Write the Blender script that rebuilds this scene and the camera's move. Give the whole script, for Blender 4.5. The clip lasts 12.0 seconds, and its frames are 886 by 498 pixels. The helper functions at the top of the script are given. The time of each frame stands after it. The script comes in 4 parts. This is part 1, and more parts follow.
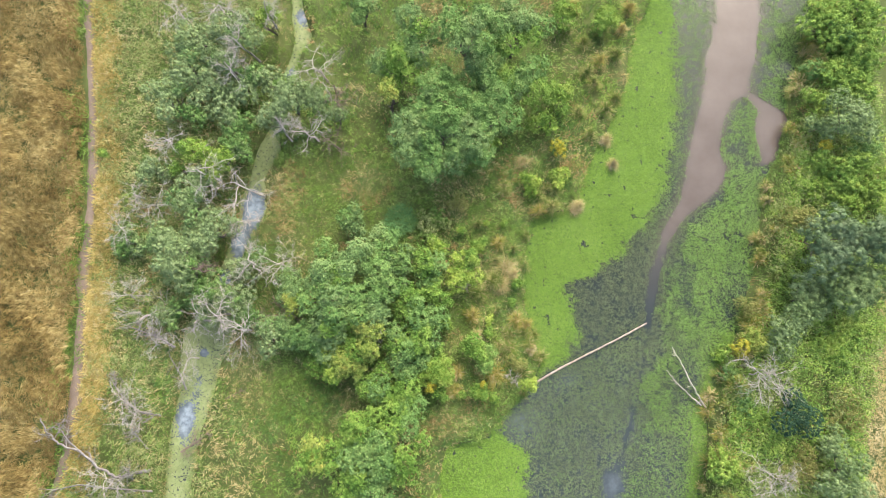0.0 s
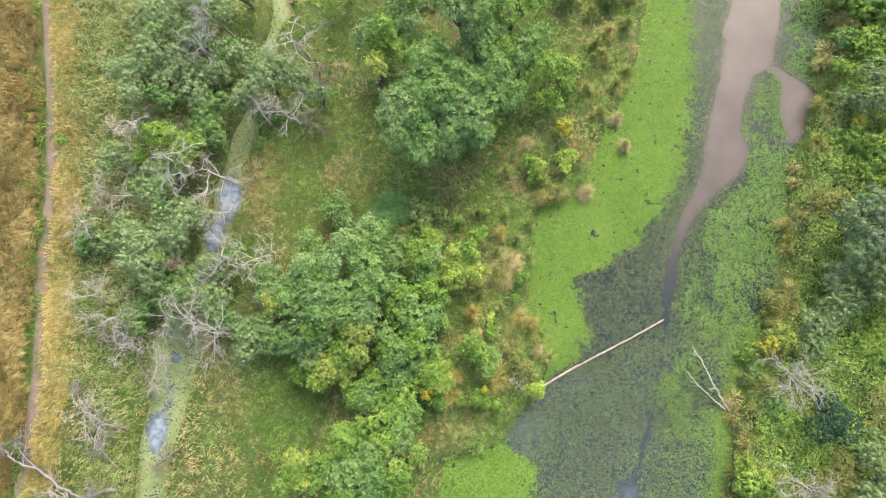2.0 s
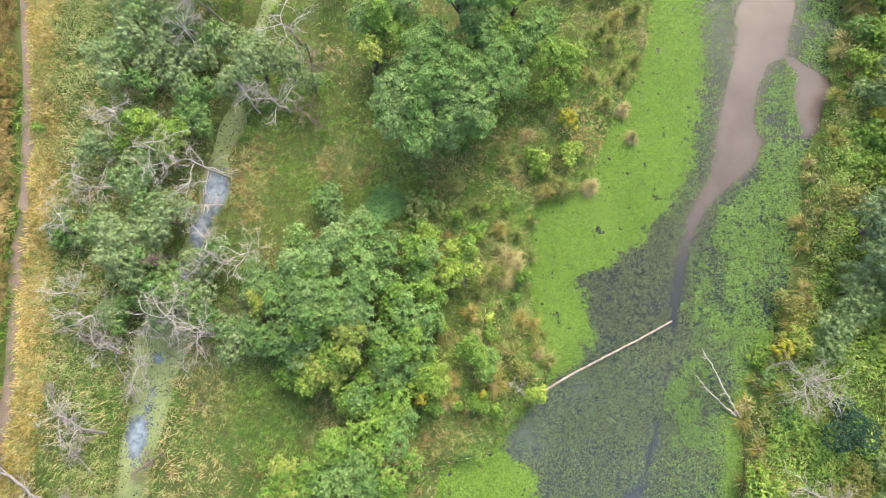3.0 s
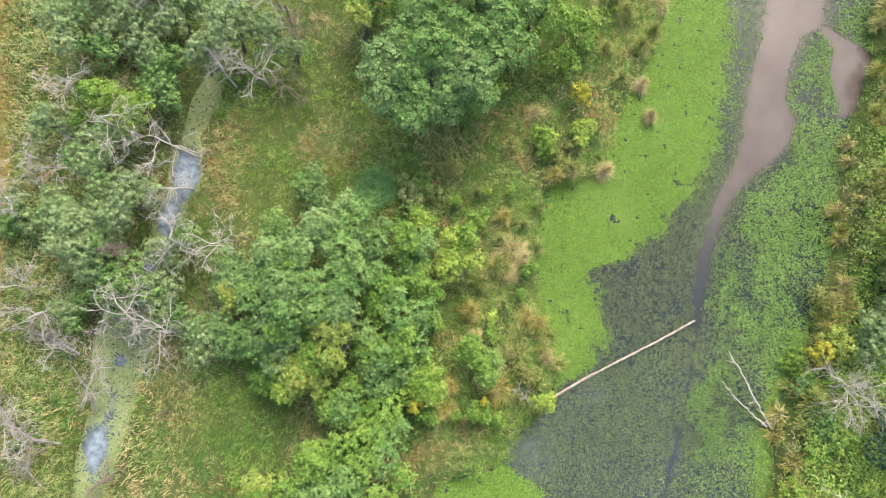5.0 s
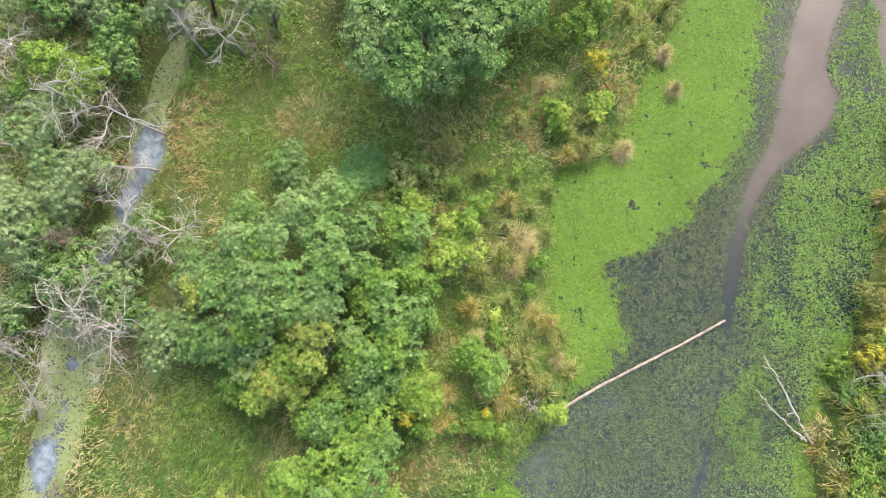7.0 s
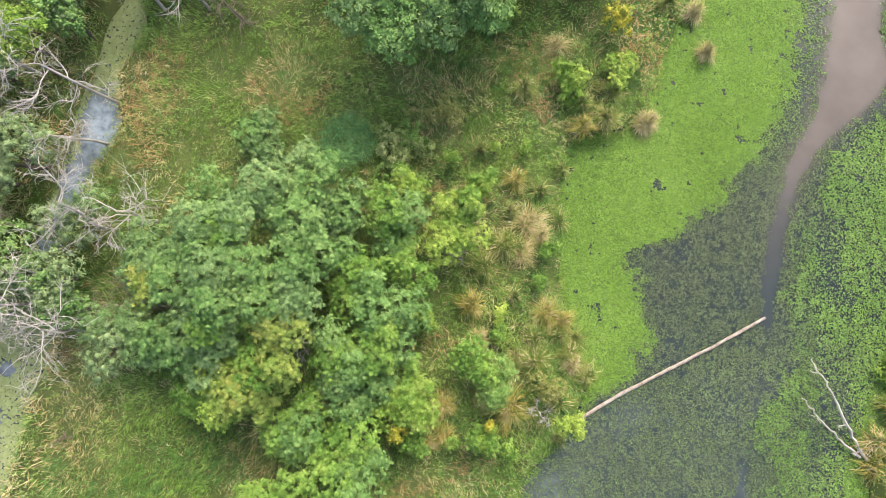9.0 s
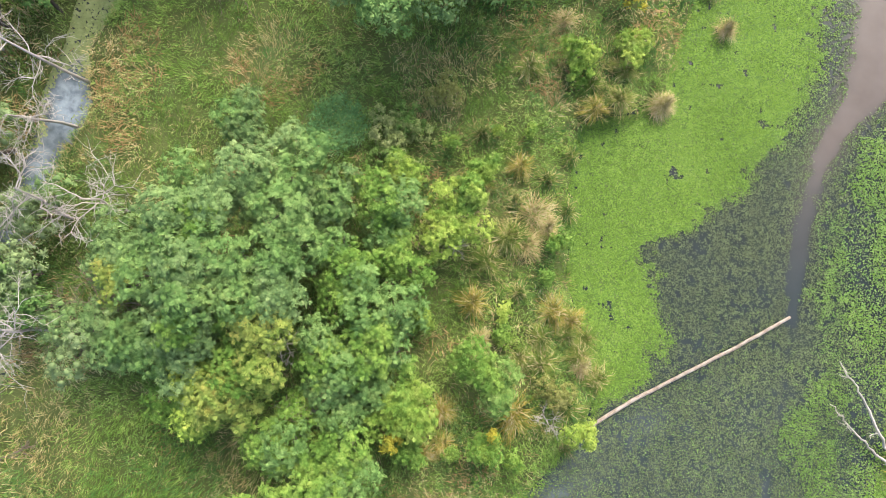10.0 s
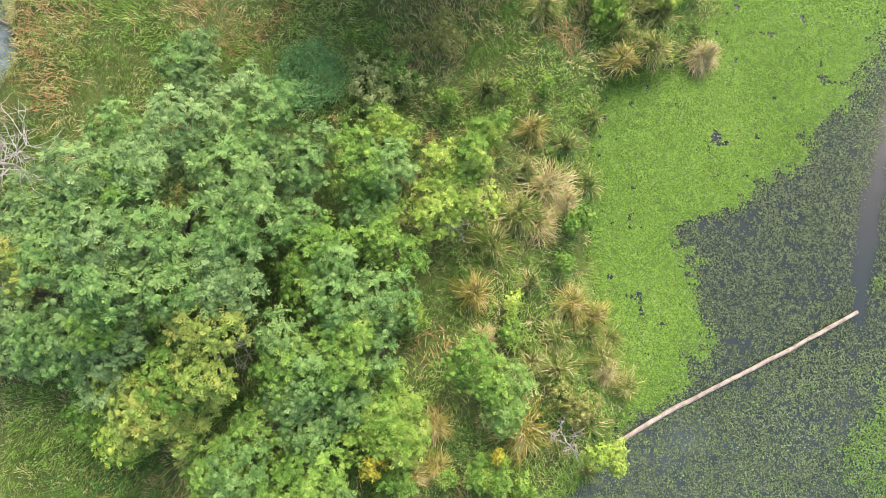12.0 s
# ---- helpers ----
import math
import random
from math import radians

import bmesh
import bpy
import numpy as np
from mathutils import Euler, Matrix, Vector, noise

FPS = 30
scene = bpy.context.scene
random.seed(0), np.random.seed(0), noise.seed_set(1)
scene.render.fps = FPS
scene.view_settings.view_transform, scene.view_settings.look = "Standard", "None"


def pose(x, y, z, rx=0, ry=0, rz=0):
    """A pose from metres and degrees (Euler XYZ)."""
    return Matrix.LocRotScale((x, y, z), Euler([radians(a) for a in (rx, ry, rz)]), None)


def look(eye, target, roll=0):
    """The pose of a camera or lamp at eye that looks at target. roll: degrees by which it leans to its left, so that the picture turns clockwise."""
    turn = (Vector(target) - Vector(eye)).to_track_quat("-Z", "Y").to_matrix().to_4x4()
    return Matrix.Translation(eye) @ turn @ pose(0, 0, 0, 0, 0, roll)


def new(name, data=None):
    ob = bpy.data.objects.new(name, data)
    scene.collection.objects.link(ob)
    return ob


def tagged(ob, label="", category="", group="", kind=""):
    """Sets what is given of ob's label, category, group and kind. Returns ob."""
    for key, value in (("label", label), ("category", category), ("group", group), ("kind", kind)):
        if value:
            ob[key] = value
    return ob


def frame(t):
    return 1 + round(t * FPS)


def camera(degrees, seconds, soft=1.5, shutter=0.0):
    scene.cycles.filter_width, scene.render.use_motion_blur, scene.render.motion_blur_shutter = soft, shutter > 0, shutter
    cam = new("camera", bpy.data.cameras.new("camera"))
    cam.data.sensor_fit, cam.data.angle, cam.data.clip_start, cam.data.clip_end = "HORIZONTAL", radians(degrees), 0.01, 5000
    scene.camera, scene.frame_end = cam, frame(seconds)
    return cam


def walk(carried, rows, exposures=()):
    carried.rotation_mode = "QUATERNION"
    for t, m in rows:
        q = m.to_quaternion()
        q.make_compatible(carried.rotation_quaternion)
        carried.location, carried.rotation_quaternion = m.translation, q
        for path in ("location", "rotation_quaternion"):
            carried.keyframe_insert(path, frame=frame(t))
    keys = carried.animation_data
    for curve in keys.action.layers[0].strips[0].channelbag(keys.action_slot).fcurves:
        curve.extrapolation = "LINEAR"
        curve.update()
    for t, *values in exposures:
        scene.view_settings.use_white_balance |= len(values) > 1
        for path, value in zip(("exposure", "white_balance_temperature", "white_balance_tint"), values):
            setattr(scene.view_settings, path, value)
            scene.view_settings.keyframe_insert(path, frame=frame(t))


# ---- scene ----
cam = camera(75.5, 12.0, soft=0.85)
PATH = [
    (0, (0.149, -0.073, 31.025), (0.124, 0.18, 29.041), -3.5),
    (0.5, (0.165, -0.041, 30.306), (0.142, 0.207, 28.321), -3.5),
    (1, (0.209, -0.03, 29.593), (0.185, 0.215, 27.608), -4.1),
    (1.5, (0.189, 0.032, 28.893), (0.17, 0.277, 26.908), -3.0),
    (2, (0.253, 0.089, 28.16), (0.234, 0.328, 26.175), -3.1),
    (2.5, (0.304, 0.122, 27.438), (0.287, 0.358, 25.452), -2.5),
    (3, (0.27, 0.136, 26.736), (0.259, 0.372, 24.75), -0.9),
    (5, (0.348, 0.132, 23.924), (0.342, 0.362, 21.937), 0.5),
    (5.5, (0.365, 0.123, 23.211), (0.363, 0.352, 21.224), 1.3),
    (6, (0.374, 0.126, 22.505), (0.372, 0.355, 20.518), 1.6),
    (6.5, (0.407, 0.124, 21.797), (0.406, 0.352, 19.81), 1.7),
    (7, (0.424, 0.194, 21.083), (0.423, 0.413, 19.095), 1.9),
    (9, (0.425, 0.092, 18.187), (0.438, 0.309, 16.199), 5.6),
    (9.5, (0.393, 0.104, 17.461), (0.412, 0.317, 15.473), 7.2),
    (10, (0.401, 0.119, 16.739), (0.424, 0.327, 14.75), 8.6),
    (10.5, (0.486, 0.113, 16.014), (0.505, 0.316, 14.025), 7.6),
    (11, (0.537, 0.119, 15.272), (0.557, 0.314, 13.281), 8.0),
    (11.5, (0.554, 0.025, 14.545), (0.575, 0.224, 12.555), 8.0),
    (12, (0.565, 0.063, 13.841), (0.588, 0.253, 11.85), 9.3),
]
walk(cam, [(t, look(eye, target, roll)) for t, eye, target, roll in PATH])

# ---- world, sun, exposure ----
world = bpy.data.worlds.new("overcast_sky")
scene.world = world
world.use_nodes = True
wn, wl = world.node_tree.nodes, world.node_tree.links
sky = wn.new("ShaderNodeTexSky")
sky.sky_type, sky.sun_disc = "NISHITA", False
sky.sun_elevation, sky.sun_rotation = radians(47), radians(17.5)
sky.dust_density, sky.air_density, sky.ozone_density = 5.0, 1.0, 1.0
wl.new(sky.outputs["Color"], wn["Background"].inputs["Color"])
wn["Background"].inputs["Strength"].default_value = 0.15
sun = new("sun", bpy.data.lights.new("sun", "SUN"))
sun.data.energy, sun.data.angle, sun.data.color = 0.78, radians(24), (1.0, 0.96, 0.88)
sun.matrix_world = look((6.2, 19.5, 21.9), (0, 0, 0))
scene.view_settings.exposure = 2.23

# ---- plan, metres: (y, x) rows of the lines on the ground ----
LEFT_BANK = [(-9.07, 0.13), (-7.94, 0.24), (-6.5, 0.63), (-5.99, 2.68), (-4.96, 3.25), (-3.76, 4.26), (-2.84, 5.14), (-1.95, 5.34), (-0.48, 4.8), (1.32, 4.47), (3.15, 4.34), (5.02, 4.24), (5.98, 4.69), (6.2, 6.39), (7.03, 7.32), (8.64, 7.78), (9.96, 8.3), (10.96, 8.81), (12.63, 9.5), (15.0, 10.08), (16.72, 10.41), (18.82, 11.2)]
RIGHT_BANK = [(-8.53, 13.4), (-6.27, 13.73), (-4.55, 13.76), (-3.38, 14.08), (-1.58, 15.02), (-0.08, 15.44), (2.06, 16.01), (4.54, 16.79), (6.43, 17.06), (8.34, 17.34), (9.49, 17.94), (10.8, 18.3), (11.9, 18.81), (12.28, 18.45), (13.62, 18.78), (15.32, 19.26), (16.34, 19.52), (17.73, 20.16), (19.13, 20.7)]
MAT_EDGE = [(-8.9, 4.37), (-7.77, 4.49), (-6.63, 4.47), (-6.23, 3.72), (-5.7, 2.67), (-4.38, 3.23), (-3.76, 4.12), (-2.72, 4.54), (-2.23, 5.73), (-1.46, 6.48), (-0.39, 7.13), (1.11, 6.9), (2.22, 6.44), (2.82, 7.81), (3.96, 9.34), (5.56, 10.42), (7.82, 11.52), (9.76, 11.85), (12.06, 11.97), (14.73, 12.07), (16.78, 12.25), (18.67, 12.05)]
CHANNEL_W = [(-8.73, 8.45), (-7.87, 8.89), (-6.15, 9.47), (-4.11, 10.07), (-2.35, 10.38), (-0.56, 10.69), (0.65, 10.75), (1.86, 10.88), (3.1, 11.08), (4.34, 11.39), (5.77, 11.96), (7.22, 12.75), (8.51, 13.08), (10.47, 13.43), (12.45, 13.88), (14.81, 14.3), (16.86, 14.73), (18.94, 14.97)]
CHANNEL_E = [(-8.7, 9.32), (-7.85, 9.47), (-6.14, 9.77), (-4.1, 10.31), (-2.34, 10.67), (-0.55, 10.99), (0.66, 11.06), (1.88, 11.31), (3.11, 11.57), (4.36, 11.88), (5.7, 12.58), (6.62, 13.52), (7.61, 14.72), (8.91, 15.21), (10.52, 14.91), (11.67, 15.18), (12.85, 15.69), (13.38, 16.56), (14.9, 16.86), (16.94, 17.17), (19.02, 17.47)]
SIDE_W = [(7.54, 17.1), (8.66, 17.13), (9.79, 17.17), (10.76, 17.04), (12.24, 17.09), (13.28, 16.55)]
SIDE_E = [(7.54, 17.19), (8.83, 17.54), (9.81, 17.95), (10.97, 18.56), (12.13, 18.82), (13.48, 16.56)]
POOL = [(-9.67, -13.6), (-7.35, -13.53), (-5.75, -13.29), (-4.14, -12.99), (-2.35, -12.85), (-1.15, -12.65), (0.38, -12.33), (1.93, -12.0), (3.82, -11.38), (5.73, -10.82), (7.34, -10.73), (8.97, -10.22), (11.3, -9.76), (13.66, -9.38), (15.9, -8.63), (16.75, -9.02), (18.13, -9.28)]
POOL_HALF = [(-9.67, 0.61), (-7.35, 0.67), (-5.75, 0.74), (-4.14, 0.8), (-2.35, 1.04), (-1.15, 1.16), (0.38, 0.8), (1.93, 0.31), (3.82, 0.4), (5.73, 0.61), (7.5, 0.25), (8.97, 0.49), (10.56, 0.06), (12.3, 0.06), (13.66, 0.25), (14.69, 0.09), (16.0, 0.43), (17.1, 0.34), (18.13, 0.12)]
PATH_LINE = [(-9.77, -19.67), (-7.46, -19.16), (-5.18, -19.06), (-2.86, -19.12), (-0.5, -19.31), (1.91, -19.45), (4.38, -19.43), (7.53, -19.64), (10.75, -20.04), (14.05, -20.49), (17.44, -21.05)]
EAST_TRACK = [(-8.11, 21.59), (-6.69, 21.33), (-5.29, 21.52), (-3.01, 22.02), (-1.26, 22.41), (1.11, 23.22)]

def along(rows, y):
    a = np.array(rows)
    return np.interp(y, a[:, 0], a[:, 1])


def lattice(ix, iy, seed):
    h = (ix.astype(np.int64) * 374761393 + iy.astype(np.int64) * 668265263 + seed * 974711) & 0x7FFFFFFF
    h = ((h ^ (h >> 13)) * 1274126177) & 0x7FFFFFFF
    return ((h ^ (h >> 16)) & 0xFFFF) / 65535.0


def patchy(x, y, size, seed=1, octaves=3):
    """Smooth noise from 0 to 1 over the plan, with patches of the given size."""
    x, y = np.asarray(x, float), np.asarray(y, float)
    total, amp, norm = 0.0, 1.0, 0.0
    for o in range(octaves):
        u, v = x / size * 2**o + 31.7 * o, y / size * 2**o - 17.3 * o
        iu, iv = np.floor(u), np.floor(v)
        fu, fv = u - iu, v - iv
        fu, fv = fu * fu * (3 - 2 * fu), fv * fv * (3 - 2 * fv)
        a, b = lattice(iu, iv, seed + o), lattice(iu + 1, iv, seed + o)
        c, d = lattice(iu, iv + 1, seed + o), lattice(iu + 1, iv + 1, seed + o)
        total = total + amp * ((a * (1 - fu) + b * fu) * (1 - fv) + (c * (1 - fu) + d * fu) * fv)
        norm += amp
        amp *= 0.5
    return total / norm


def smooth(a, b, v):
    t = np.clip((v - a) / (b - a), 0, 1)
    return t * t * (3 - 2 * t)


def wobble(x, y):
    return (patchy(x, y, 0.9, 5) - 0.5) * 0.9


def pond_depth(x, y):
    """Metres inside the pond's bank; negative on land."""
    e = wobble(x, y)
    return np.minimum(x - along(LEFT_BANK, y), along(RIGHT_BANK, y) - x) + 0.6 * e


def pool_depth(x, y):
    return along(POOL_HALF, y) - np.abs(x - along(POOL, y)) + 0.4 * wobble(x, y)


def path_off(x, y):
    return x - along(PATH_LINE, y) + (patchy(x, y, 1.2, 9) - 0.5) * 0.25


def track_off(x, y):
    return x - along(EAST_TRACK, y) + (patchy(x, y, 1.0, 10) - 0.5) * 0.6


def ground_z(x, y):
    land = 0.42 + 0.3 * (patchy(x, y, 6, 3) - 0.5) + 0.12 * (patchy(x, y, 0.8, 4, 2) - 0.5)
    pond = smooth(-0.9, 0.7, pond_depth(x, y))
    pool = smooth(-0.7, 0.5, pool_depth(x, y))
    return land * (1 - np.maximum(pond, pool)) - 0.45 * np.maximum(pond, pool) + 0.0


# ---- materials ----
def material(name):
    m = bpy.data.materials.new(name)
    m.use_nodes = True
    n, l = m.node_tree.nodes, m.node_tree.links
    return m, n, l, n["Principled BSDF"]


def noise_node(n, l, scale, detail=4.0, rough=0.6):
    geo = n.new("ShaderNodeNewGeometry")
    t = n.new("ShaderNodeTexNoise")
    t.inputs["Scale"].default_value, t.inputs["Detail"].default_value = scale, detail
    t.inputs["Roughness"].default_value = rough
    l.new(geo.outputs["Position"], t.inputs["Vector"])
    return t


def ramp(n, l, fac, stops):
    r = n.new("ShaderNodeValToRGB")
    while len(r.color_ramp.elements) < len(stops):
        r.color_ramp.elements.new(0.5)
    for e, (p, c) in zip(r.color_ramp.elements, stops):
        e.position, e.color = p, (*c, 1)
    l.new(fac, r.inputs["Fac"])
    return r


def mix(n, l, fac, a, b, blend="MIX"):
    m = n.new("ShaderNodeMix")
    m.data_type, m.blend_type = "RGBA", blend
    for socket, v in ((m.inputs["Factor"], fac), (m.inputs["A"], a), (m.inputs["B"], b)):
        if hasattr(v, "is_linked"):
            l.new(v, socket)
        else:
            socket.default_value = v if isinstance(v, (int, float)) else (*v, 1)
    return m.outputs["Result"]


def leafy(name, colours, patch=1.0, thin=0.1, rough=0.65, spec=0.05, clump=4.0, shares=(0.2, 0.42, 0.38)):
    """Foliage: each leaf has a colour of its own, which also drifts from clump to clump and over the plant."""
    m, n, l, p = material(name)
    geo = n.new("ShaderNodeNewGeometry")
    total = None
    for source, share in ((None, shares[0]), (clump, shares[1]), (patch, shares[2])):
        if source is None:
            value = geo.outputs["Random Per Island"]
        else:
            stretch = n.new("ShaderNodeMapRange")
            stretch.inputs["From Min"].default_value, stretch.inputs["From Max"].default_value = 0.32, 0.68
            l.new(noise_node(n, l, source, 2.0).outputs["Fac"], stretch.inputs["Value"])
            value = stretch.outputs["Result"]
        add = n.new("ShaderNodeMath")
        add.operation = "MULTIPLY_ADD"
        l.new(value, add.inputs[0])
        add.inputs[1].default_value = share
        if total is None:
            add.inputs[2].default_value = 0.0
        else:
            l.new(total, add.inputs[2])
        total = add.outputs[0]
    k = len(colours) - 1
    col = ramp(n, l, total, [(0.12 + 0.76 * i / k, c) for i, c in enumerate(colours)]).outputs["Color"]
    l.new(col, p.inputs["Base Color"])
    p.inputs["Roughness"].default_value, p.inputs["Specular IOR Level"].default_value = rough, spec
    tr, sh = n.new("ShaderNodeBsdfTranslucent"), n.new("ShaderNodeMixShader")
    l.new(col, tr.inputs["Color"])
    sh.inputs["Fac"].default_value = thin
    l.new(p.outputs["BSDF"], sh.inputs[1])
    l.new(tr.outputs["BSDF"], sh.inputs[2])
    l.new(sh.outputs["Shader"], n["Material Output"].inputs["Surface"])
    return m


def earthy(name, stops, scale=2.0, fine=25.0, bump=0.4, rough=0.9):
    m, n, l, p = material(name)
    big, small = noise_node(n, l, scale, 5.0), noise_node(n, l, fine, 6.0, 0.7)
    col = ramp(n, l, mix(n, l, 0.45, big.outputs["Color"], small.outputs["Color"]), stops).outputs["Color"]
    l.new(col, p.inputs["Base Color"])
    p.inputs["Roughness"].default_value, p.inputs["Specular IOR Level"].default_value = rough, 0.15
    b = n.new("ShaderNodeBump")
    b.inputs["Strength"].default_value, b.inputs["Distance"].default_value = bump, 0.05
    l.new(small.outputs["Fac"], b.inputs["Height"])
    l.new(b.outputs["Normal"], p.inputs["Normal"])
    return m


GROUND = earthy("thatch_and_soil", [(0.3, (0.0242, 0.0353, 0.009)), (0.5, (0.0484, 0.0637, 0.0165)), (0.68, (0.0874, 0.0911, 0.03))], 0.8)
PATH_SOIL = earthy("trodden_soil", [(0.3, (0.074, 0.057, 0.042)), (0.55, (0.121, 0.094, 0.071)), (0.75, (0.18, 0.146, 0.112))], 1.5)
BARK = earthy("brown_bark", [(0.3, (0.031, 0.025, 0.019)), (0.7, (0.099, 0.081, 0.062))], 3, 40)
DEAD_BARK = earthy("weathered_grey_wood", [(0.35, (0.136, 0.124, 0.105)), (0.5, (0.248, 0.229, 0.198)), (0.65, (0.36, 0.338, 0.304))], 2, 30, 0.3)
GREY_DEAD = earthy("grey_dead_wood", [(0.35, (0.068, 0.062, 0.055)), (0.5, (0.136, 0.124, 0.112)), (0.65, (0.223, 0.208, 0.186))], 4, 40, 0.6)
BROWN_DEAD = earthy("brown_dead_wood", [(0.3, (0.068, 0.05, 0.037)), (0.7, (0.167, 0.13, 0.102))], 2, 30, 0.3)
LOG_WOOD = earthy("bleached_log", [(0.36, (0.081, 0.056, 0.043)), (0.47, (0.186, 0.146, 0.118)), (0.62, (0.322, 0.285, 0.248))], 5.0, 40, 0.6)

ASH_LEAF = leafy("ash_leaf", [(0.038, 0.082, 0.02), (0.073, 0.135, 0.035), (0.107, 0.177, 0.051), (0.162, 0.23, 0.069)], 0.8, clump=4.5)
ASH_BLUE = leafy("ash_leaf_bluish", [(0.0456, 0.085, 0.0276), (0.0834, 0.139, 0.0451), (0.119, 0.179, 0.0616), (0.174, 0.231, 0.0874)], 0.8, clump=4.5)
ASH_FRESH = leafy("ash_leaf_fresh", [(0.0389, 0.0863, 0.0126), (0.075, 0.139, 0.0242), (0.118, 0.19, 0.0347), (0.171, 0.235, 0.0504)], 0.8, clump=4.5)
LIME = leafy("young_leaf_lime", [(0.0521, 0.0997, 0.0154), (0.0949, 0.159, 0.0242), (0.139, 0.2, 0.0363), (0.179, 0.227, 0.0528)])
YELLOW_LIME = leafy("yellow_lime_leaf", [(0.089, 0.146, 0.022), (0.141, 0.206, 0.033), (0.198, 0.261, 0.045), (0.239, 0.286, 0.06)])
YELLOW = leafy("yellowed_leaf", [(0.13, 0.15, 0.022), (0.2, 0.2, 0.026), (0.26, 0.235, 0.028), (0.28, 0.235, 0.03)])
OLIVE_YELLOW = leafy("yellowing_leaf", [(0.0814, 0.131, 0.0231), (0.13, 0.177, 0.0357), (0.177, 0.21, 0.0451), (0.218, 0.21, 0.0483)])
WILLOW_LEAF = leafy("dusty_willow_leaf", [(0.0648, 0.094, 0.036), (0.0995, 0.141, 0.0554), (0.134, 0.183, 0.0749), (0.174, 0.221, 0.103)])
BUSH_LEAF = leafy("bush_leaf", [(0.049, 0.097, 0.02), (0.097, 0.167, 0.031), (0.154, 0.232, 0.043), (0.228, 0.284, 0.06)])
TAN_LEAF = leafy("faded_bush_leaf", [(0.093, 0.105, 0.028), (0.143, 0.152, 0.043), (0.186, 0.177, 0.062)])
PINE_LEAF = leafy("bluish_pine_needle", [(0.042, 0.074, 0.03), (0.085, 0.124, 0.058), (0.135, 0.174, 0.091)], clump=2.5)
PINE_CONE_GREEN = leafy("pine_needle", [(0.046, 0.075, 0.025), (0.092, 0.135, 0.05), (0.143, 0.189, 0.079)])
DARK_NEEDLE = leafy("dark_conifer_needle", [(0.012, 0.034, 0.019), (0.025, 0.056, 0.031), (0.037, 0.074, 0.04)])
GRASS = leafy("meadow_grass", [(0.0376, 0.082, 0.0114), (0.0761, 0.14, 0.0218), (0.126, 0.194, 0.0389), (0.214, 0.252, 0.0817)], 0.4, clump=5.0, shares=(0.25, 0.45, 0.3))
DARK_GRASS = leafy("lush_dark_grass", [(0.025, 0.066, 0.016), (0.05, 0.11, 0.026), (0.082, 0.15, 0.041)], 0.5, clump=5.0, shares=(0.25, 0.45, 0.3))
STRAW = leafy("dry_grass", [(0.134, 0.108, 0.04), (0.221, 0.181, 0.074), (0.308, 0.256, 0.127), (0.388, 0.335, 0.201)], 0.5, clump=5.0, shares=(0.25, 0.45, 0.3))
RUST = leafy("reddish_dry_grass", [(0.124, 0.071, 0.031), (0.198, 0.124, 0.053), (0.26, 0.18, 0.087)], 0.5, clump=5.0, shares=(0.25, 0.45, 0.3))
CROP = leafy("ripe_grain", [(0.0648, 0.0464, 0.0141), (0.133, 0.0978, 0.0316), (0.207, 0.161, 0.0597), (0.297, 0.247, 0.116)], 0.35, clump=4.0, shares=(0.3, 0.4, 0.3))
VERGE = leafy("golden_verge_grass", [(0.122, 0.099, 0.026), (0.206, 0.161, 0.046), (0.292, 0.225, 0.072), (0.356, 0.286, 0.117)], 0.5, clump=5.0, shares=(0.25, 0.45, 0.3))
PALE_HERB = leafy("pale_weedy_herb", [(0.062, 0.092, 0.026), (0.112, 0.144, 0.046), (0.167, 0.197, 0.068), (0.236, 0.256, 0.111)], 0.5, clump=5.0, shares=(0.25, 0.45, 0.3))
HERB = leafy("low_herb_leaf", [(0.038, 0.082, 0.015), (0.075, 0.133, 0.029), (0.12, 0.187, 0.045), (0.184, 0.244, 0.075)], 0.5, clump=5.0, shares=(0.25, 0.45, 0.3))
NETTLE = leafy("nettle_leaf", [(0.0396, 0.0947, 0.0299), (0.0704, 0.149, 0.0488), (0.11, 0.198, 0.067)], 0.6)
SEDGE_BLADE = leafy("sedge_blade", [(0.037, 0.071, 0.012), (0.074, 0.115, 0.02), (0.124, 0.155, 0.032), (0.198, 0.192, 0.062)], 1.0)
GOLD_BLADE = leafy("golden_sedge_blade", [(0.093, 0.093, 0.015), (0.155, 0.14, 0.025), (0.223, 0.186, 0.04), (0.273, 0.217, 0.081)], 1.0)
MAT_LEAF = leafy("bright_floating_leaf", [(0.0606, 0.111, 0.0126), (0.084, 0.147, 0.0199), (0.105, 0.176, 0.0273), (0.134, 0.198, 0.0399)], 0.3, 0.1, 0.55, 0.06, clump=6.0, shares=(0.35, 0.4, 0.25))
PAD_LEAF = leafy("green_floating_leaf", [(0.0451, 0.0902, 0.0218), (0.0781, 0.14, 0.0322), (0.107, 0.178, 0.0425), (0.144, 0.215, 0.0609)], 0.3, 0.1, 0.55, 0.06, clump=6.0, shares=(0.35, 0.4, 0.25))
OLIVE_PAD = leafy("olive_floating_leaf", [(0.0312, 0.0408, 0.0238), (0.054, 0.0696, 0.0338), (0.0768, 0.0984, 0.0438), (0.104, 0.128, 0.0625)], 0.3, 0.1, 0.55, 0.06, clump=6.0, shares=(0.35, 0.4, 0.25))
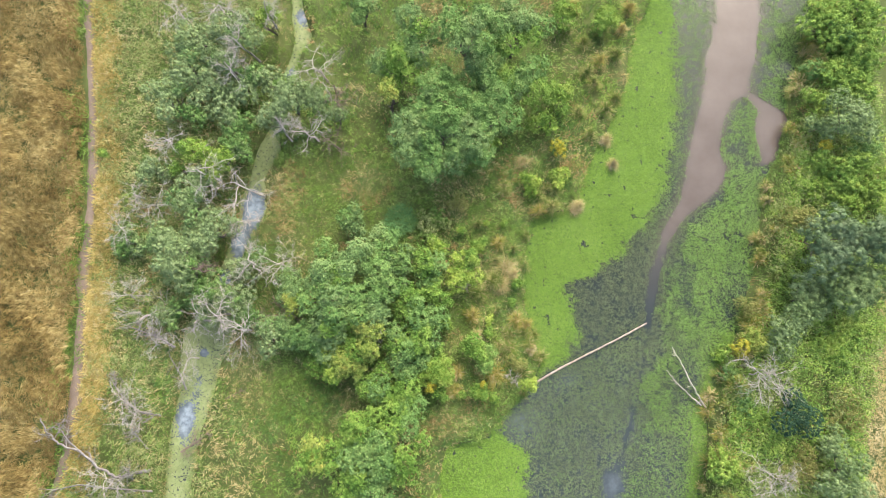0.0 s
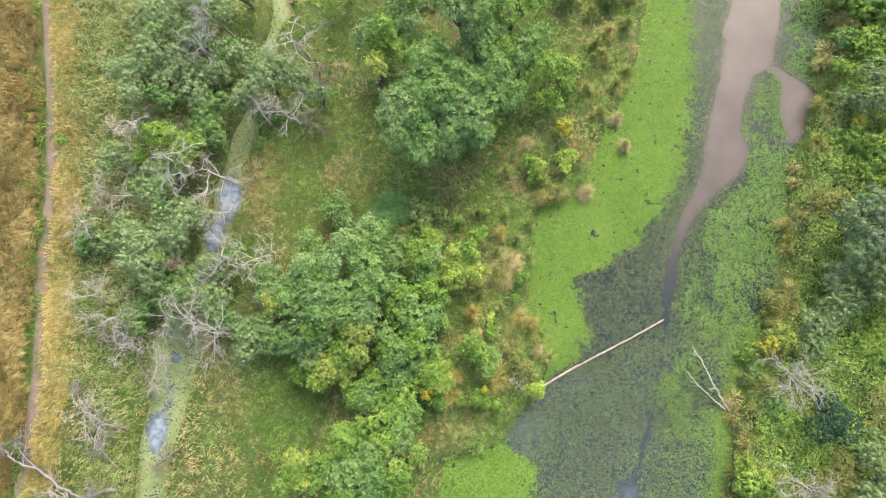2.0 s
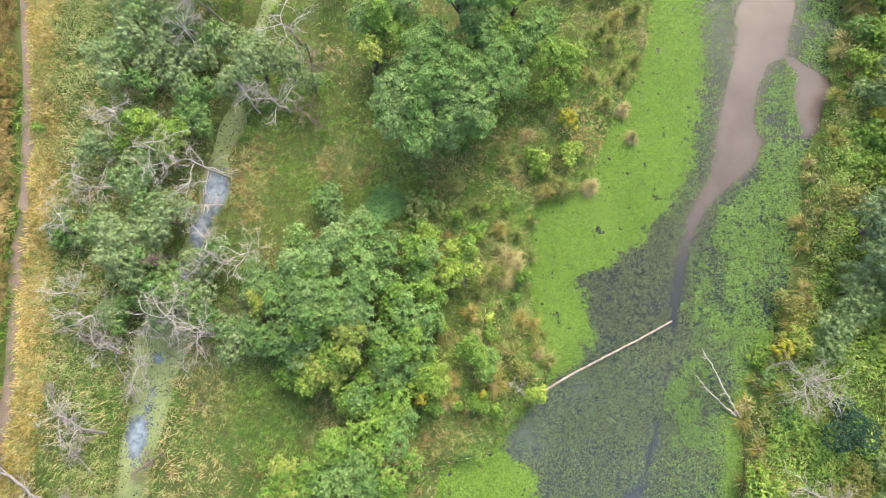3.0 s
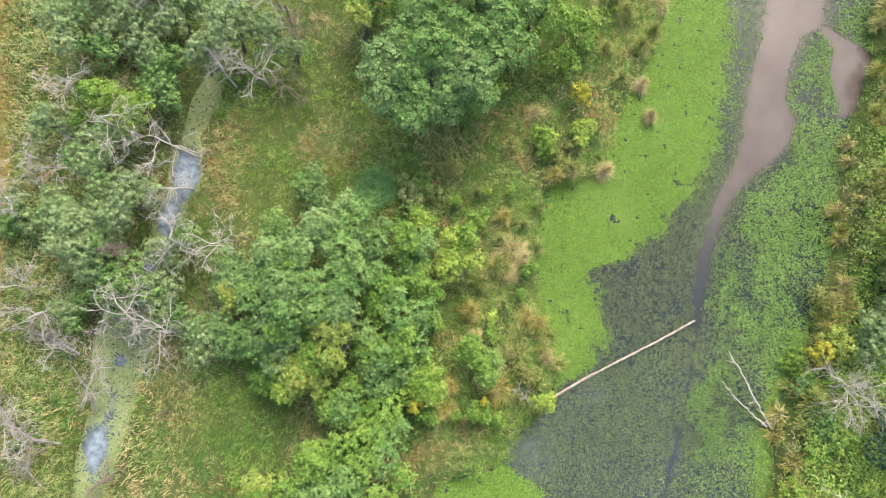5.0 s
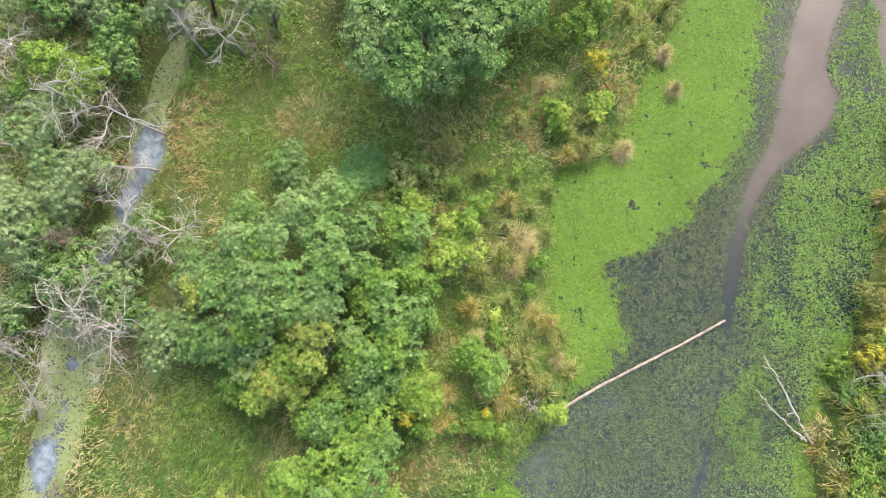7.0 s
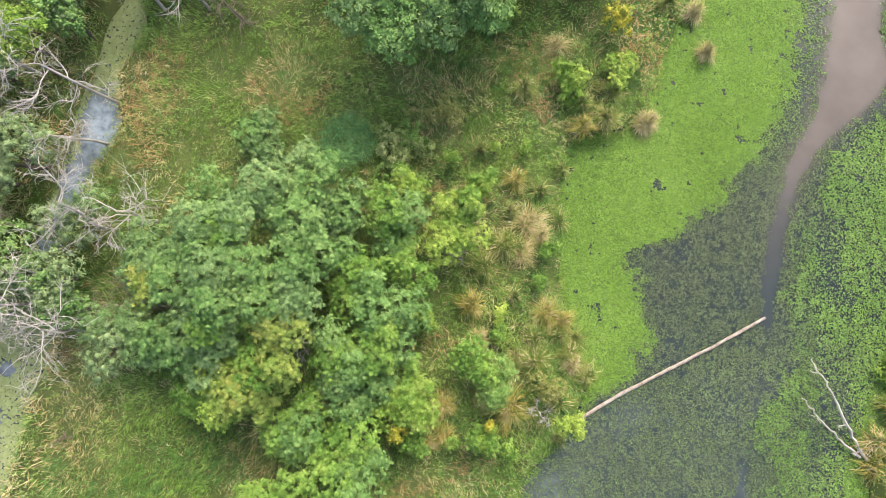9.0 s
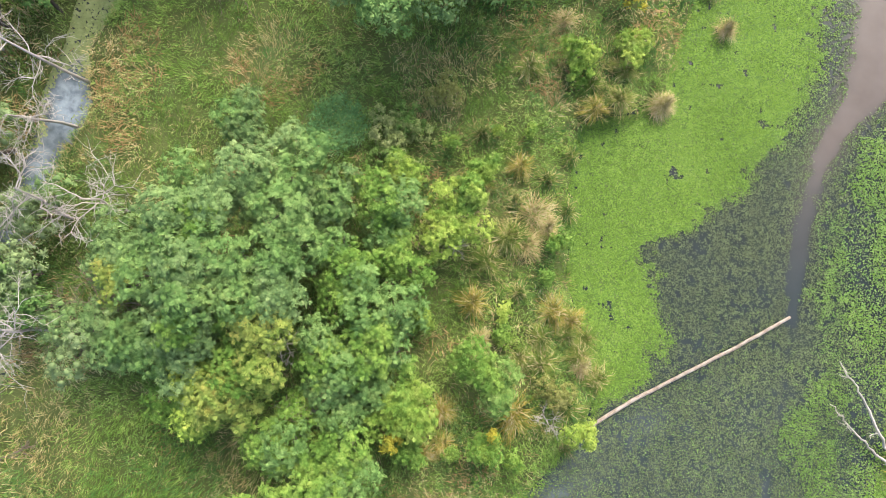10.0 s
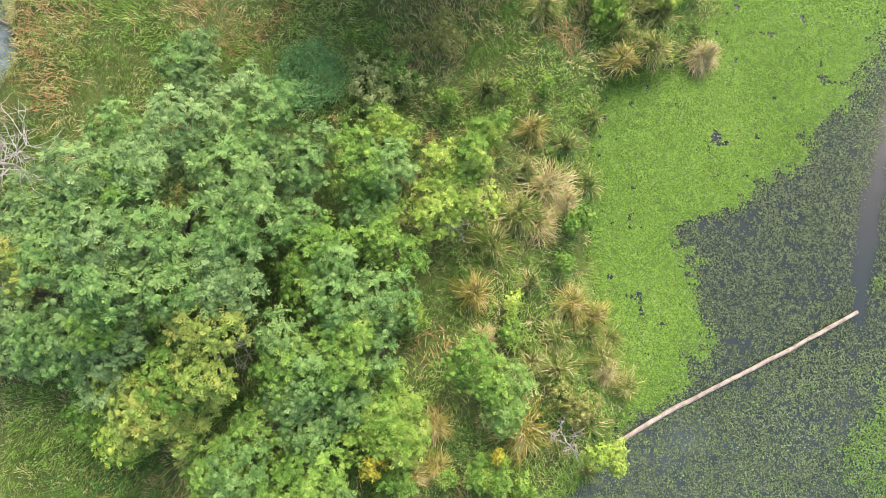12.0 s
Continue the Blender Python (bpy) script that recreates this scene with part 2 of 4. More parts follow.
SCUM = leafy("pale_duckweed", [(0.105, 0.13, 0.053), (0.143, 0.171, 0.071), (0.186, 0.211, 0.099)], 0.5, 0.1, 0.5)
MAT_BASE = earthy("floating_mat_underlayer", [(0.35, (0.02, 0.045, 0.006)), (0.5, (0.042, 0.085, 0.01)), (0.65, (0.065, 0.125, 0.018))], 1.2, 18, 0.6, 0.6)


def water_material():
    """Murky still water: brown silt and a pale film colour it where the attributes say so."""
    m, n, l, p = material("murky_water")
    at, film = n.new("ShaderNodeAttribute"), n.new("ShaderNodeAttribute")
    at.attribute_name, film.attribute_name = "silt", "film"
    cloud = noise_node(n, l, 0.5, 4.0)
    silty = ramp(n, l, cloud.outputs["Fac"], [(0.3, (0.045, 0.035, 0.027)), (0.7, (0.07, 0.057, 0.046))]).outputs["Color"]
    clear = ramp(n, l, cloud.outputs["Fac"], [(0.3, (0.007, 0.012, 0.011)), (0.7, (0.012, 0.018, 0.017))]).outputs["Color"]
    # the film's pale ramp; in the pool it stands in for reflected sky
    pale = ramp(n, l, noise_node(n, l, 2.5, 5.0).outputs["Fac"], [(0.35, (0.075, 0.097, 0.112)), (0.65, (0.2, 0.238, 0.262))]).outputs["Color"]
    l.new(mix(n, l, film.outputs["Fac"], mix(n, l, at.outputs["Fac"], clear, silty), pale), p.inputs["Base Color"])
    p.inputs["Roughness"].default_value, p.inputs["IOR"].default_value = 0.06, 1.33
    ripple = noise_node(n, l, 6.0, 2.0)
    b = n.new("ShaderNodeBump")
    b.inputs["Strength"].default_value, b.inputs["Distance"].default_value = 0.05, 0.02
    l.new(ripple.outputs["Fac"], b.inputs["Height"])
    l.new(b.outputs["Normal"], p.inputs["Normal"])
    return m


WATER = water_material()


# ---- mesh builders ----
def mesh_np(name, verts, faces, mats, index=None, soft=False):
    """A mesh from arrays; all faces have the same number of corners."""
    verts, faces = np.asarray(verts, np.float32), np.asarray(faces, np.int32)
    me = bpy.data.meshes.new(name)
    k = faces.shape[1]
    me.vertices.add(len(verts))
    me.vertices.foreach_set("co", verts.ravel())
    me.loops.add(faces.size)
    me.loops.foreach_set("vertex_index", faces.ravel())
    me.polygons.add(len(faces))
    me.polygons.foreach_set("loop_start", np.arange(0, faces.size, k, dtype=np.int32))
    if index is not None:
        me.polygons.foreach_set("material_index", np.asarray(index, np.int32))
    for m in mats if isinstance(mats, (list, tuple)) else [mats]:
        me.materials.append(m)
    me.update(calc_edges=True)
    if soft:
        me.polygons.foreach_set("use_smooth", np.ones(len(faces), bool))
    return me


def unit(v):
    return v / np.maximum(np.linalg.norm(v, axis=-1, keepdims=True), 1e-6)


def blades(base, way, length, width, arch=0.12, side=None):
    """Pointed leaves or blades: four corners, folded across the middle, which is raised by arch."""
    n = len(base)
    length, width = np.broadcast_to(length, n)[:, None], np.broadcast_to(width, n)[:, None]
    if side is None:
        side = unit(np.cross(way, (0.0, 0.0, 1.0)))
    mid = base + way * length * 0.5
    mid[:, 2:] += arch * length
    v = np.stack([base, mid - side * width * 0.5, base + way * length, mid + side * width * 0.5], 1)
    i = np.arange(n, dtype=np.int32)[:, None] * 4
    f = np.concatenate([np.concatenate([i, i + 1, i + 3], 1), np.concatenate([i + 1, i + 2, i + 3], 1)])
    return v.reshape(-1, 3), f


def discs(x, y, z, r, rng, corners=5, tilt=0.25):
    """Small floating leaves, nearly flat, with the given number of corners."""
    n = len(x)
    a = rng.uniform(0, 6.283, n)[:, None] + np.arange(corners) * 6.283 / corners
    rr = r[:, None] * rng.uniform(0.75, 1.15, (n, corners))
    tx, ty = rng.normal(0, tilt, (2, n))
    dx, dy = rr * np.cos(a), rr * np.sin(a)
    dz = dx * tx[:, None] + dy * ty[:, None]
    v = np.stack([x[:, None] + dx, y[:, None] + dy, np.maximum(z[:, None] + dz, 0.004)], 2)
    return v.reshape(-1, 3), np.arange(n * corners, dtype=np.int32).reshape(n, corners)


def tube(points, radii, sides=5):
    """A tapered tube along points: verts and quads."""
    pts, radii = np.asarray(points, float), np.asarray(radii, float)
    t = unit(np.gradient(pts, axis=0))
    ref = np.where(np.abs(t[:, 2:]) > 0.9, np.array([[1.0, 0, 0]]), np.array([[0, 0, 1.0]]))
    u = unit(np.cross(t, ref))
    w = np.cross(t, u)
    a = np.arange(sides) * 2 * math.pi / sides
    ring = u[:, None] * np.cos(a)[None, :, None] + w[:, None] * np.sin(a)[None, :, None]
    v = (pts[:, None] + ring * radii[:, None, None]).reshape(-1, 3)
    k = np.arange(len(pts) - 1)[:, None] * sides
    j = np.arange(sides)[None]
    jn = (j + 1) % sides
    f = np.stack([k + j, k + jn, k + sides + jn, k + sides + j], 2).reshape(-1, 4)
    return v, f


def join(pieces):
    vs, fs, o = [], [], 0
    for v, f in pieces:
        vs.append(v)
        fs.append(f + o)
        o += len(v)
    return np.concatenate(vs), np.concatenate(fs)


def part(name, verts, faces, mats, parent, label="", soft=False, index=None):
    ob = new(name, mesh_np(name, verts, faces, mats, index, soft))
    ob.parent = parent
    return tagged(ob, label)


def stuff(name, verts, faces, mats, label, category, soft=False):
    return tagged(new(name, mesh_np(name, verts, faces, mats, None, soft)), label, category, kind="stuff")


# ---- ground and water ----
def axis(lo, hi, step, far):
    core = np.arange(lo, hi + step / 2, step)
    grow = np.cumsum(step * 1.35 ** np.arange(1, 40))
    grow = grow[grow < far]
    return np.concatenate([lo - grow[::-1], core, hi + grow])


def sheet(xs, ys, zf):
    gx, gy = np.meshgrid(xs, ys)
    v = np.stack([gx.ravel(), gy.ravel(), zf(gx.ravel(), gy.ravel())], 1)
    k, j = np.arange(len(ys) - 1)[:, None] * len(xs), np.arange(len(xs) - 1)[None]
    f = np.stack([k + j, k + j + 1, k + j + 1 + len(xs), k + j + len(xs)], 2).reshape(-1, 4)
    return v, f


v, f = sheet(axis(-29, 27, 0.3, 2500), axis(-14, 23, 0.3, 2500), ground_z)
tagged(new("ground", mesh_np("ground", v, f, GROUND, soft=True)),
       "rough meadow ground of soil and dead thatch", "ground", kind="structure")


def in_channel(x, y):
    e = 0.5 * wobble(x, y)
    main = np.minimum(x - along(CHANNEL_W, y), along(CHANNEL_E, y) - x) + e - 0.13 * smooth(0.6, -0.6, y) + 0.07 * np.exp(-((y - 2.8) / 2.0) ** 2)
    main = np.maximum(main, 0.55 - np.hypot(x - 9.0, (y + 8.1) * 0.8) + e)
    side = np.minimum(x - along(SIDE_W, y), along(SIDE_E, y) - x) + e
    side = np.where((y > 9.2) & (y < 13.4), side, -9.0)
    return np.maximum(main, side)


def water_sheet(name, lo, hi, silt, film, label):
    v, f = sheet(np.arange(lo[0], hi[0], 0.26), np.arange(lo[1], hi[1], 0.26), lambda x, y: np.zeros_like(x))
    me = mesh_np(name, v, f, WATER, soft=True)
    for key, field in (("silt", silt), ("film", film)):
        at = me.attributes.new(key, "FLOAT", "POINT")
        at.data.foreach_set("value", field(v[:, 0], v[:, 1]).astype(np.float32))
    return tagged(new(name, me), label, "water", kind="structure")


def pond_silt(x, y):
    return smooth(-0.6, 0.25, in_channel(x, y)) * (0.06 + 0.94 * smooth(1.5, 9.0, y + 3 * patchy(x, y, 2, 21))) + 0.02


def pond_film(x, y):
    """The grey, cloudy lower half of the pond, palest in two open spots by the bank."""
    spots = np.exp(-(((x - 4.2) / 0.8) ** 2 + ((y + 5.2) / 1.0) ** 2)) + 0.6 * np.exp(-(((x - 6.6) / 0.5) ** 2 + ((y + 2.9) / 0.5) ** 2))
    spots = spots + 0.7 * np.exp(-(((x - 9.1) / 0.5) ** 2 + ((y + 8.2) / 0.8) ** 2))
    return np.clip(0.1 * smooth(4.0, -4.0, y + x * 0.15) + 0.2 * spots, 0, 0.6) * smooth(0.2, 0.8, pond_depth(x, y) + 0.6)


# Open spots show the pale sky; that reflection is painted in as film colour.
def pool_sky_film(x, y):
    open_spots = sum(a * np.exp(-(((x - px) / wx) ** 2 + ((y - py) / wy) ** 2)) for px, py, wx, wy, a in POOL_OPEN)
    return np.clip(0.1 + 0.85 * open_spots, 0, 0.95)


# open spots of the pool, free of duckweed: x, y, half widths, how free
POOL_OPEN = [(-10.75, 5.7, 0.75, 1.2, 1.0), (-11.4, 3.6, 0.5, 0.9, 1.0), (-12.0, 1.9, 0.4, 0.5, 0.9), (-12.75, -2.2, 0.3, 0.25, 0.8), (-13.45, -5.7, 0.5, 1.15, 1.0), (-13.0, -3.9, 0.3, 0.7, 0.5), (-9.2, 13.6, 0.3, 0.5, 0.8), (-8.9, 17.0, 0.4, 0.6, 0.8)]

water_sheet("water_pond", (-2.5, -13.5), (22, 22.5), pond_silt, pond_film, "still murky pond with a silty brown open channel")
water_sheet("water_pool", (-16, -13.5), (-6, 22.5), lambda x, y: np.full_like(x, 0.12), pool_sky_film, "narrow stagnant pool, the pale sky's reflection coloured into its film")

rng = np.random.default_rng(11)
ys = np.arange(-13, 22, 0.15)
cx = along(PATH_LINE, ys)
cols = []
for s in np.linspace(-1, 1, 7):
    wid = 0.37 + 0.22 * (patchy(ys, ys * 0 + 40 * (s > 0), 1.5, 8) - 0.4) + 0.45 * np.exp(-((ys - 2.0) / 0.9) ** 2) * (s < 0)
    x = cx + s * wid
    cols.append(np.stack([x, ys, ground_z(x, ys) + 0.035 - 0.05 * (1 - s * s) * 0.4 - 0.05 * (abs(s) > 0.99)], 1))
grid = np.stack(cols, 1)
k, j = np.arange(len(ys) - 1)[:, None] * 7, np.arange(6)[None]
f = np.stack([k + j, k + j + 1, k + j + 8, k + j + 7], 2).reshape(-1, 4)
tagged(new("footpath", mesh_np("footpath", grid.reshape(-1, 3), f, PATH_SOIL, soft=True)),
       "narrow trodden bare-earth footpath beside the grain field", "footpath", kind="structure")


# ---- grass, crop and herbs ----
def scatter(rng, n, lo, hi):
    return rng.uniform(lo[0], hi[0], n), rng.uniform(lo[1], hi[1], n)


def swirl(x, y, seed, size=2.2):
    return 12.6 * patchy(x, y, size, seed, 2)


def blade_field(name, mats, keep, n, lo, hi, length, width, rise, seed, label, category, spread=0.7, arch=0.14, lift=0.0, tuft=1, loose=0.08):
    """Blades or leaves strewn over the land in tufts that lean together as the wind has laid them."""
    rng = np.random.default_rng(seed)
    x, y = scatter(rng, n // tuft, lo, hi)
    ok = rng.random(len(x)) < keep(x, y)
    x, y = x[ok], y[ok]
    a = swirl(x, y, seed % 7 + 30) + rng.normal(0, spread, len(x))
    size = rng.uniform(0.65, 1.25, len(x))
    x, y, a, size = (np.repeat(q, tuft) for q in (x, y, a, size))
    m = len(x)
    x, y, a = x + rng.normal(0, loose, m), y + rng.normal(0, loose, m), a + rng.normal(0, 0.5, m) * (tuft > 1)
    el = np.radians(rng.uniform(rise[0], rise[1], m))
    way = np.stack([np.cos(a) * np.cos(el), np.sin(a) * np.cos(el), np.sin(el)], 1)
    base = np.stack([x, y, ground_z(x, y) + rng.uniform(-0.02, lift + 0.02, m)], 1)
    v, f = blades(base, way, size * rng.uniform(length[0], length[1], m), rng.uniform(width[0], width[1], m) / near(x, y) ** 0.7, arch)
    return stuff(name, v, f, mats, label, category)


def land(x, y):
    return (pond_depth(x, y) < 0.05) & (pool_depth(x, y) < 0.0) & (path_off(x, y) > 0.27 + 0.2 * patchy(x, y, 0.5, 92)) & (track_off(x, y) < 0.2)


def near(x, y):
    return np.where((np.abs(x - 0.5) < 11.5) & (y > -6) & (y < 9), 1.0, 0.5)


def bank_strip(x, y):
    """1 in the strip of tussocks and dry growth along the pond's banks."""
    d = -pond_depth(x, y)
    wide = np.where(x < 12, 4.6, 2.6)
    return smooth(wide, wide * 0.5, d + 1.6 * (patchy(x, y, 1.5, 41) - 0.5)) * (d > 0)


def dry(x, y):
    return smooth(0.51, 0.69, patchy(x, y, 2.4, 51) + 0.08 * bank_strip(x, y) + 0.45 * np.exp(-((path_off(x, y) - 0.7) / 0.5) ** 2)
                  - 0.02 * ((x > -9) & (x < -1) & (y > 3)) - 0.12 * (x < -12) * (path_off(x, y) > 1.3) - 0.2 * (x > 15.8))


LO, HI = (-27.5, -11.5), (25.0, 20.5)
blade_field("meadow_grass", GRASS, lambda x, y: land(x, y) * near(x, y) * (1 - 0.7 * dry(x, y)) * 0.95, 740000, LO, HI,
            (0.13, 0.32), (0.009, 0.019), (15, 65), 101, "tall rough green meadow grass", "grass", tuft=8)
blade_field("dry_grass", STRAW, lambda x, y: land(x, y) * near(x, y) * (0.1 + 0.6 * dry(x, y)), 520000, LO, HI,
            (0.13, 0.34), (0.008, 0.016), (12, 60), 102, "dry straw-coloured grass among the meadow", "grass", tuft=7)
blade_field("reddish_grass", RUST, lambda x, y: land(x, y) * near(x, y) * np.maximum(smooth(0.63, 0.76, patchy(x, y, 1.7, 61) + 0.05 * dry(x, y)), 0.9 * np.exp(-(((x - 0.55) / 0.6) ** 2 + ((y + 0.75) / 0.25) ** 2))), 220000, LO, HI,
            (0.15, 0.4), (0.012, 0.024), (5, 40), 103, "patches of reddish dead grass", "grass", tuft=6)
blade_field("low_herbs", HERB, lambda x, y: land(x, y) * near(x, y) * (0.15 + 0.75 * smooth(0.45, 0.6, patchy(x, y, 1.8, 71) - 0.05 * bank_strip(x, y) * (x < 12) + 0.08 * (x < -12))), 420000, LO, HI,
            (0.035, 0.08), (0.02, 0.038), (0, 45), 104, "low leafy green herbs", "herbs", 1.8, 0.05, 0.4, tuft=8, loose=0.1)
blade_field("dark_grass", DARK_GRASS, lambda x, y: land(x, y) * near(x, y) * smooth(0.5, 0.66, patchy(x, y, 2.0, 81) + 0.35 * np.exp(-(((x + 7.45) / 0.5) ** 2 + ((y - 6.4) / 0.8) ** 2)) + 0.1 * bank_strip(x, y) * (x < 12)), 300000, LO, HI,
            (0.14, 0.32), (0.012, 0.022), (20, 60), 105, "lush dark green grass", "grass", tuft=8)


blade_field("bank_herbs", BUSH_LEAF, lambda x, y: land(x, y) * (0.25 + 0.75 * smooth(0.4, 0.55, patchy(x, y, 1.4, 99))) * smooth(0.3, 1.5, x - along(RIGHT_BANK, y)), 170000, (13, -11.5), (25, 20), (0.06, 0.13), (0.03, 0.055), (0, 55), 114,
            "dense leafy green growth on the far bank", "herbs", 1.8, 0.05, 0.6, tuft=8, loose=0.12)
blade_field("pale_bank_herbs", PALE_HERB, lambda x, y: land(x, y) * (0.2 + 0.8 * smooth(0.45, 0.6, patchy(x, y, 1.6, 95))) * smooth(0.1, 0.8, x - along(RIGHT_BANK, y)), 110000, (13, -11.5), (25, 20), (0.08, 0.2), (0.02, 0.04), (5, 60), 115,
            "pale olive weeds and grass on the far bank", "herbs", 1.8, 0.08, 0.6, tuft=7, loose=0.1)
blade_field("lime_herbs", LIME, lambda x, y: land(x, y) * bank_strip(x, y) * 0.7 * smooth(0.56, 0.68, patchy(x, y, 0.7, 98)), 200000, (-1, -11.5), (22, 20), (0.045, 0.09), (0.022, 0.042), (0, 50), 113,
            "small yellow-green herbs on the banks", "herbs", 1.8, 0.05, 0.45, tuft=8, loose=0.09)


def nettle_patch(x, y):
    a = np.exp(-(((x + 2.6) / 1.0) ** 2 + ((y - 5.3) / 0.9) ** 2)) + 0.4 * np.exp(-(((x + 0.9) / 1.4) ** 2 + ((y - 7.3) / 0.7) ** 2))
    return smooth(0.35, 0.6, a + 0.3 * (patchy(x, y, 0.8, 82) - 0.5))


blade_field("nettles", NETTLE, nettle_patch, 110000, (-9, 3), (2, 10), (0.08, 0.2), (0.014, 0.03), (5, 50), 106,
            "dense bed of dark blue-green nettles", "nettles", 1.2, 0.08, 0.35)


def crop_zone(x, y):
    return smooth(0.1, -0.35, path_off(x, y) + 0.45 + 0.5 * (patchy(x, y, 0.7, 91) - 0.5))


blade_field("ripe_grain", CROP, lambda x, y: crop_zone(x, y) * 0.95, 150000, (-26.8, -11.5), (-18.6, 20.5), (0.2, 0.47), (0.013, 0.025), (5, 55), 107,
            "ripe tan cereal crop, laid over in swirls", "crop", 0.5, 0.16, 0.3, tuft=10, loose=0.07)
blade_field("field_weeds", GRASS, lambda x, y: 0.8 * np.exp(-((path_off(x, y) + 0.9) / 0.5) ** 2) * smooth(0.35, 0.6, patchy(x, y, 1.6, 93)), 110000, (-23, -11.5), (-18.6, 20.5), (0.2, 0.45), (0.014, 0.026), (15, 60), 109,
            "green weeds at the grain field's edge", "weeds", 1.0, tuft=6)
blade_field("pale_herbs", PALE_HERB, lambda x, y: land(x, y) * (0.15 + 0.85 * smooth(0.42, 0.58, patchy(x, y, 1.5, 94))) * smooth(-9.0, -12.5, x) * (0.35 + 0.65 * smooth(0.38, 0.6, patchy(x, y, 3.0, 97) + 0.1 * (y > 2))), 150000, (-21, -11.5), (-8, 20.5), (0.05, 0.11), (0.022, 0.042), (0, 60), 110,
            "pale grey-green weedy herbs", "herbs", 1.8, 0.05, 0.55, tuft=7, loose=0.1)
blade_field("straw_verge", VERGE, lambda x, y: (path_off(x, y) > 0.24) * smooth(1.75, 1.0, path_off(x, y) + 0.7 * (patchy(x, y, 0.8, 95) - 0.5)) * (0.5 + 0.5 * smooth(0.35, 0.5, patchy(x, y, 2.5, 96))), 150000, (-21.5, -11.5), (-17, 20.5), (0.15, 0.4), (0.012, 0.024), (5, 50), 111,
            "pale dry grass along the footpath", "grass", 1.2, tuft=6)
blade_field("weedy_straw", STRAW, lambda x, y: land(x, y) * 0.3 * smooth(-9.0, -12.5, x), 90000, (-20, -11.5), (-8, 20.5), (0.2, 0.45), (0.012, 0.022), (10, 60), 112,
            "dry stalks among the pale herbs", "grass", 1.5, tuft=5)
blade_field("dry_verge", STRAW, lambda x, y: (track_off(x, y) > -0.2) * 0.8, 26000, (20.5, -11), (26, 3), (0.15, 0.35), (0.01, 0.02), (3, 30), 108,
            "short bleached dry grass at the field's edge", "grass", 1.0)


# ---- floating leaves ----
def by_camera(x, y):
    """The middle of the plan, where small leaves can be told apart."""
    return (x < 12.5) & (y > -5.5) & (y < 7.5)


def pads(name, mats, keep, n, lo, hi, size, seed, label, rise=0.03, corners=5, tilt=0.25):
    rng = np.random.default_rng(seed)
    x, y = scatter(rng, n, lo, hi)
    if lo[0] > -5:
        wet = (x > along(LEFT_BANK, y) - 0.7) & (x < along(RIGHT_BANK, y) + 0.7)
        x, y = x[wet], y[wet]
    ok = rng.random(len(x)) < keep(x, y)
    x, y = x[ok], y[ok]
    thin = rng.random(len(x)) < np.where(by_camera(x, y), 1.0, 0.5)
    x, y = x[thin], y[thin]
    r = rng.uniform(size[0], size[1], len(x)) * np.where(by_camera(x, y), 1.0, 1.4)
    v, f = discs(x, y, rng.uniform(0.008, rise, len(x)), r, rng, corners, tilt)
    return stuff(name, v, f, mats, label, "water plants")


def pond_zones(x, y):
    inside = (pond_depth(x, y) > -0.12) * 1.0
    open_water = smooth(-0.15, 0.1, in_channel(x, y) + 0.25 * (patchy(x, y, 0.35, 15) - 0.5))
    bright = smooth(-0.5 - 0.45 * smooth(4.0, 8.0, y), 0.45, along(MAT_EDGE, y) - x + 0.9 * (patchy(x, y, 0.8, 16) - 0.5) + 0.9 * (patchy(x, y, 0.2, 26) - 0.5))
    return inside * (1 - open_water), bright


def east_side(x, y):
    """The side of the pond past the channel, with a ragged edge."""
    return smooth(0.1, 0.9, x - along(CHANNEL_E, y) + 2.4 * (patchy(x, y, 0.9, 31) - 0.5) + 0.8 * (patchy(x, y, 0.25, 32) - 0.5))


def east_clumps(x, y):
    """Dense rafts of leaves with dark gaps, closed towards the middle of the pond."""
    return smooth(0.44, 0.56, 0.7 * patchy(x, y, 1.6, 17) + 0.3 * patchy(x, y, 0.4, 33) + 0.12 * smooth(-0.5, 3.0, y) - 0.02)


def keep_bright(x, y, cracked=True):
    a, b = pond_zones(x, y)
    strip = smooth(0.9, 0.1, along(RIGHT_BANK, y) - x - 0.2) * (y < 0) + 0.36 * east_side(x, y) * east_clumps(x, y) * smooth(9.5, 6.5, y) * smooth(-6.0, -3.0, y)
    whole = a * np.maximum(b, 0.5 * strip) * (0.1 + 0.9 * smooth(0.18, 0.26, patchy(x, y, 0.24, 14)))
    return whole * (0.3 + 0.7 * smooth(0.003, 0.012, np.abs(patchy(x, y, 1.2, 77, 3) - 0.5))) if cracked else whole


def keep_green(x, y):
    a, b = pond_zones(x, y)
    east = east_side(x, y)
    fade = smooth(0.0, 1.6, along(CHANNEL_W, y) - x)
    west = np.maximum(smooth(3.5, 7.5, y) * (0.22 + 0.4 * fade), 0.1 * smooth(1.5, -2.0, y))
    lush = east * (0.4 + 0.6 * east_clumps(x, y)) * (0.7 + 0.3 * smooth(-3.0, 1.0, y)) + (1 - east) * west
    return a * (1 - b) * lush * smooth(0.36, 0.56, 0.75 * patchy(x, y, 0.14, 18, 2) + 0.25 * patchy(x, y, 1.3, 28) + 0.1 * east)


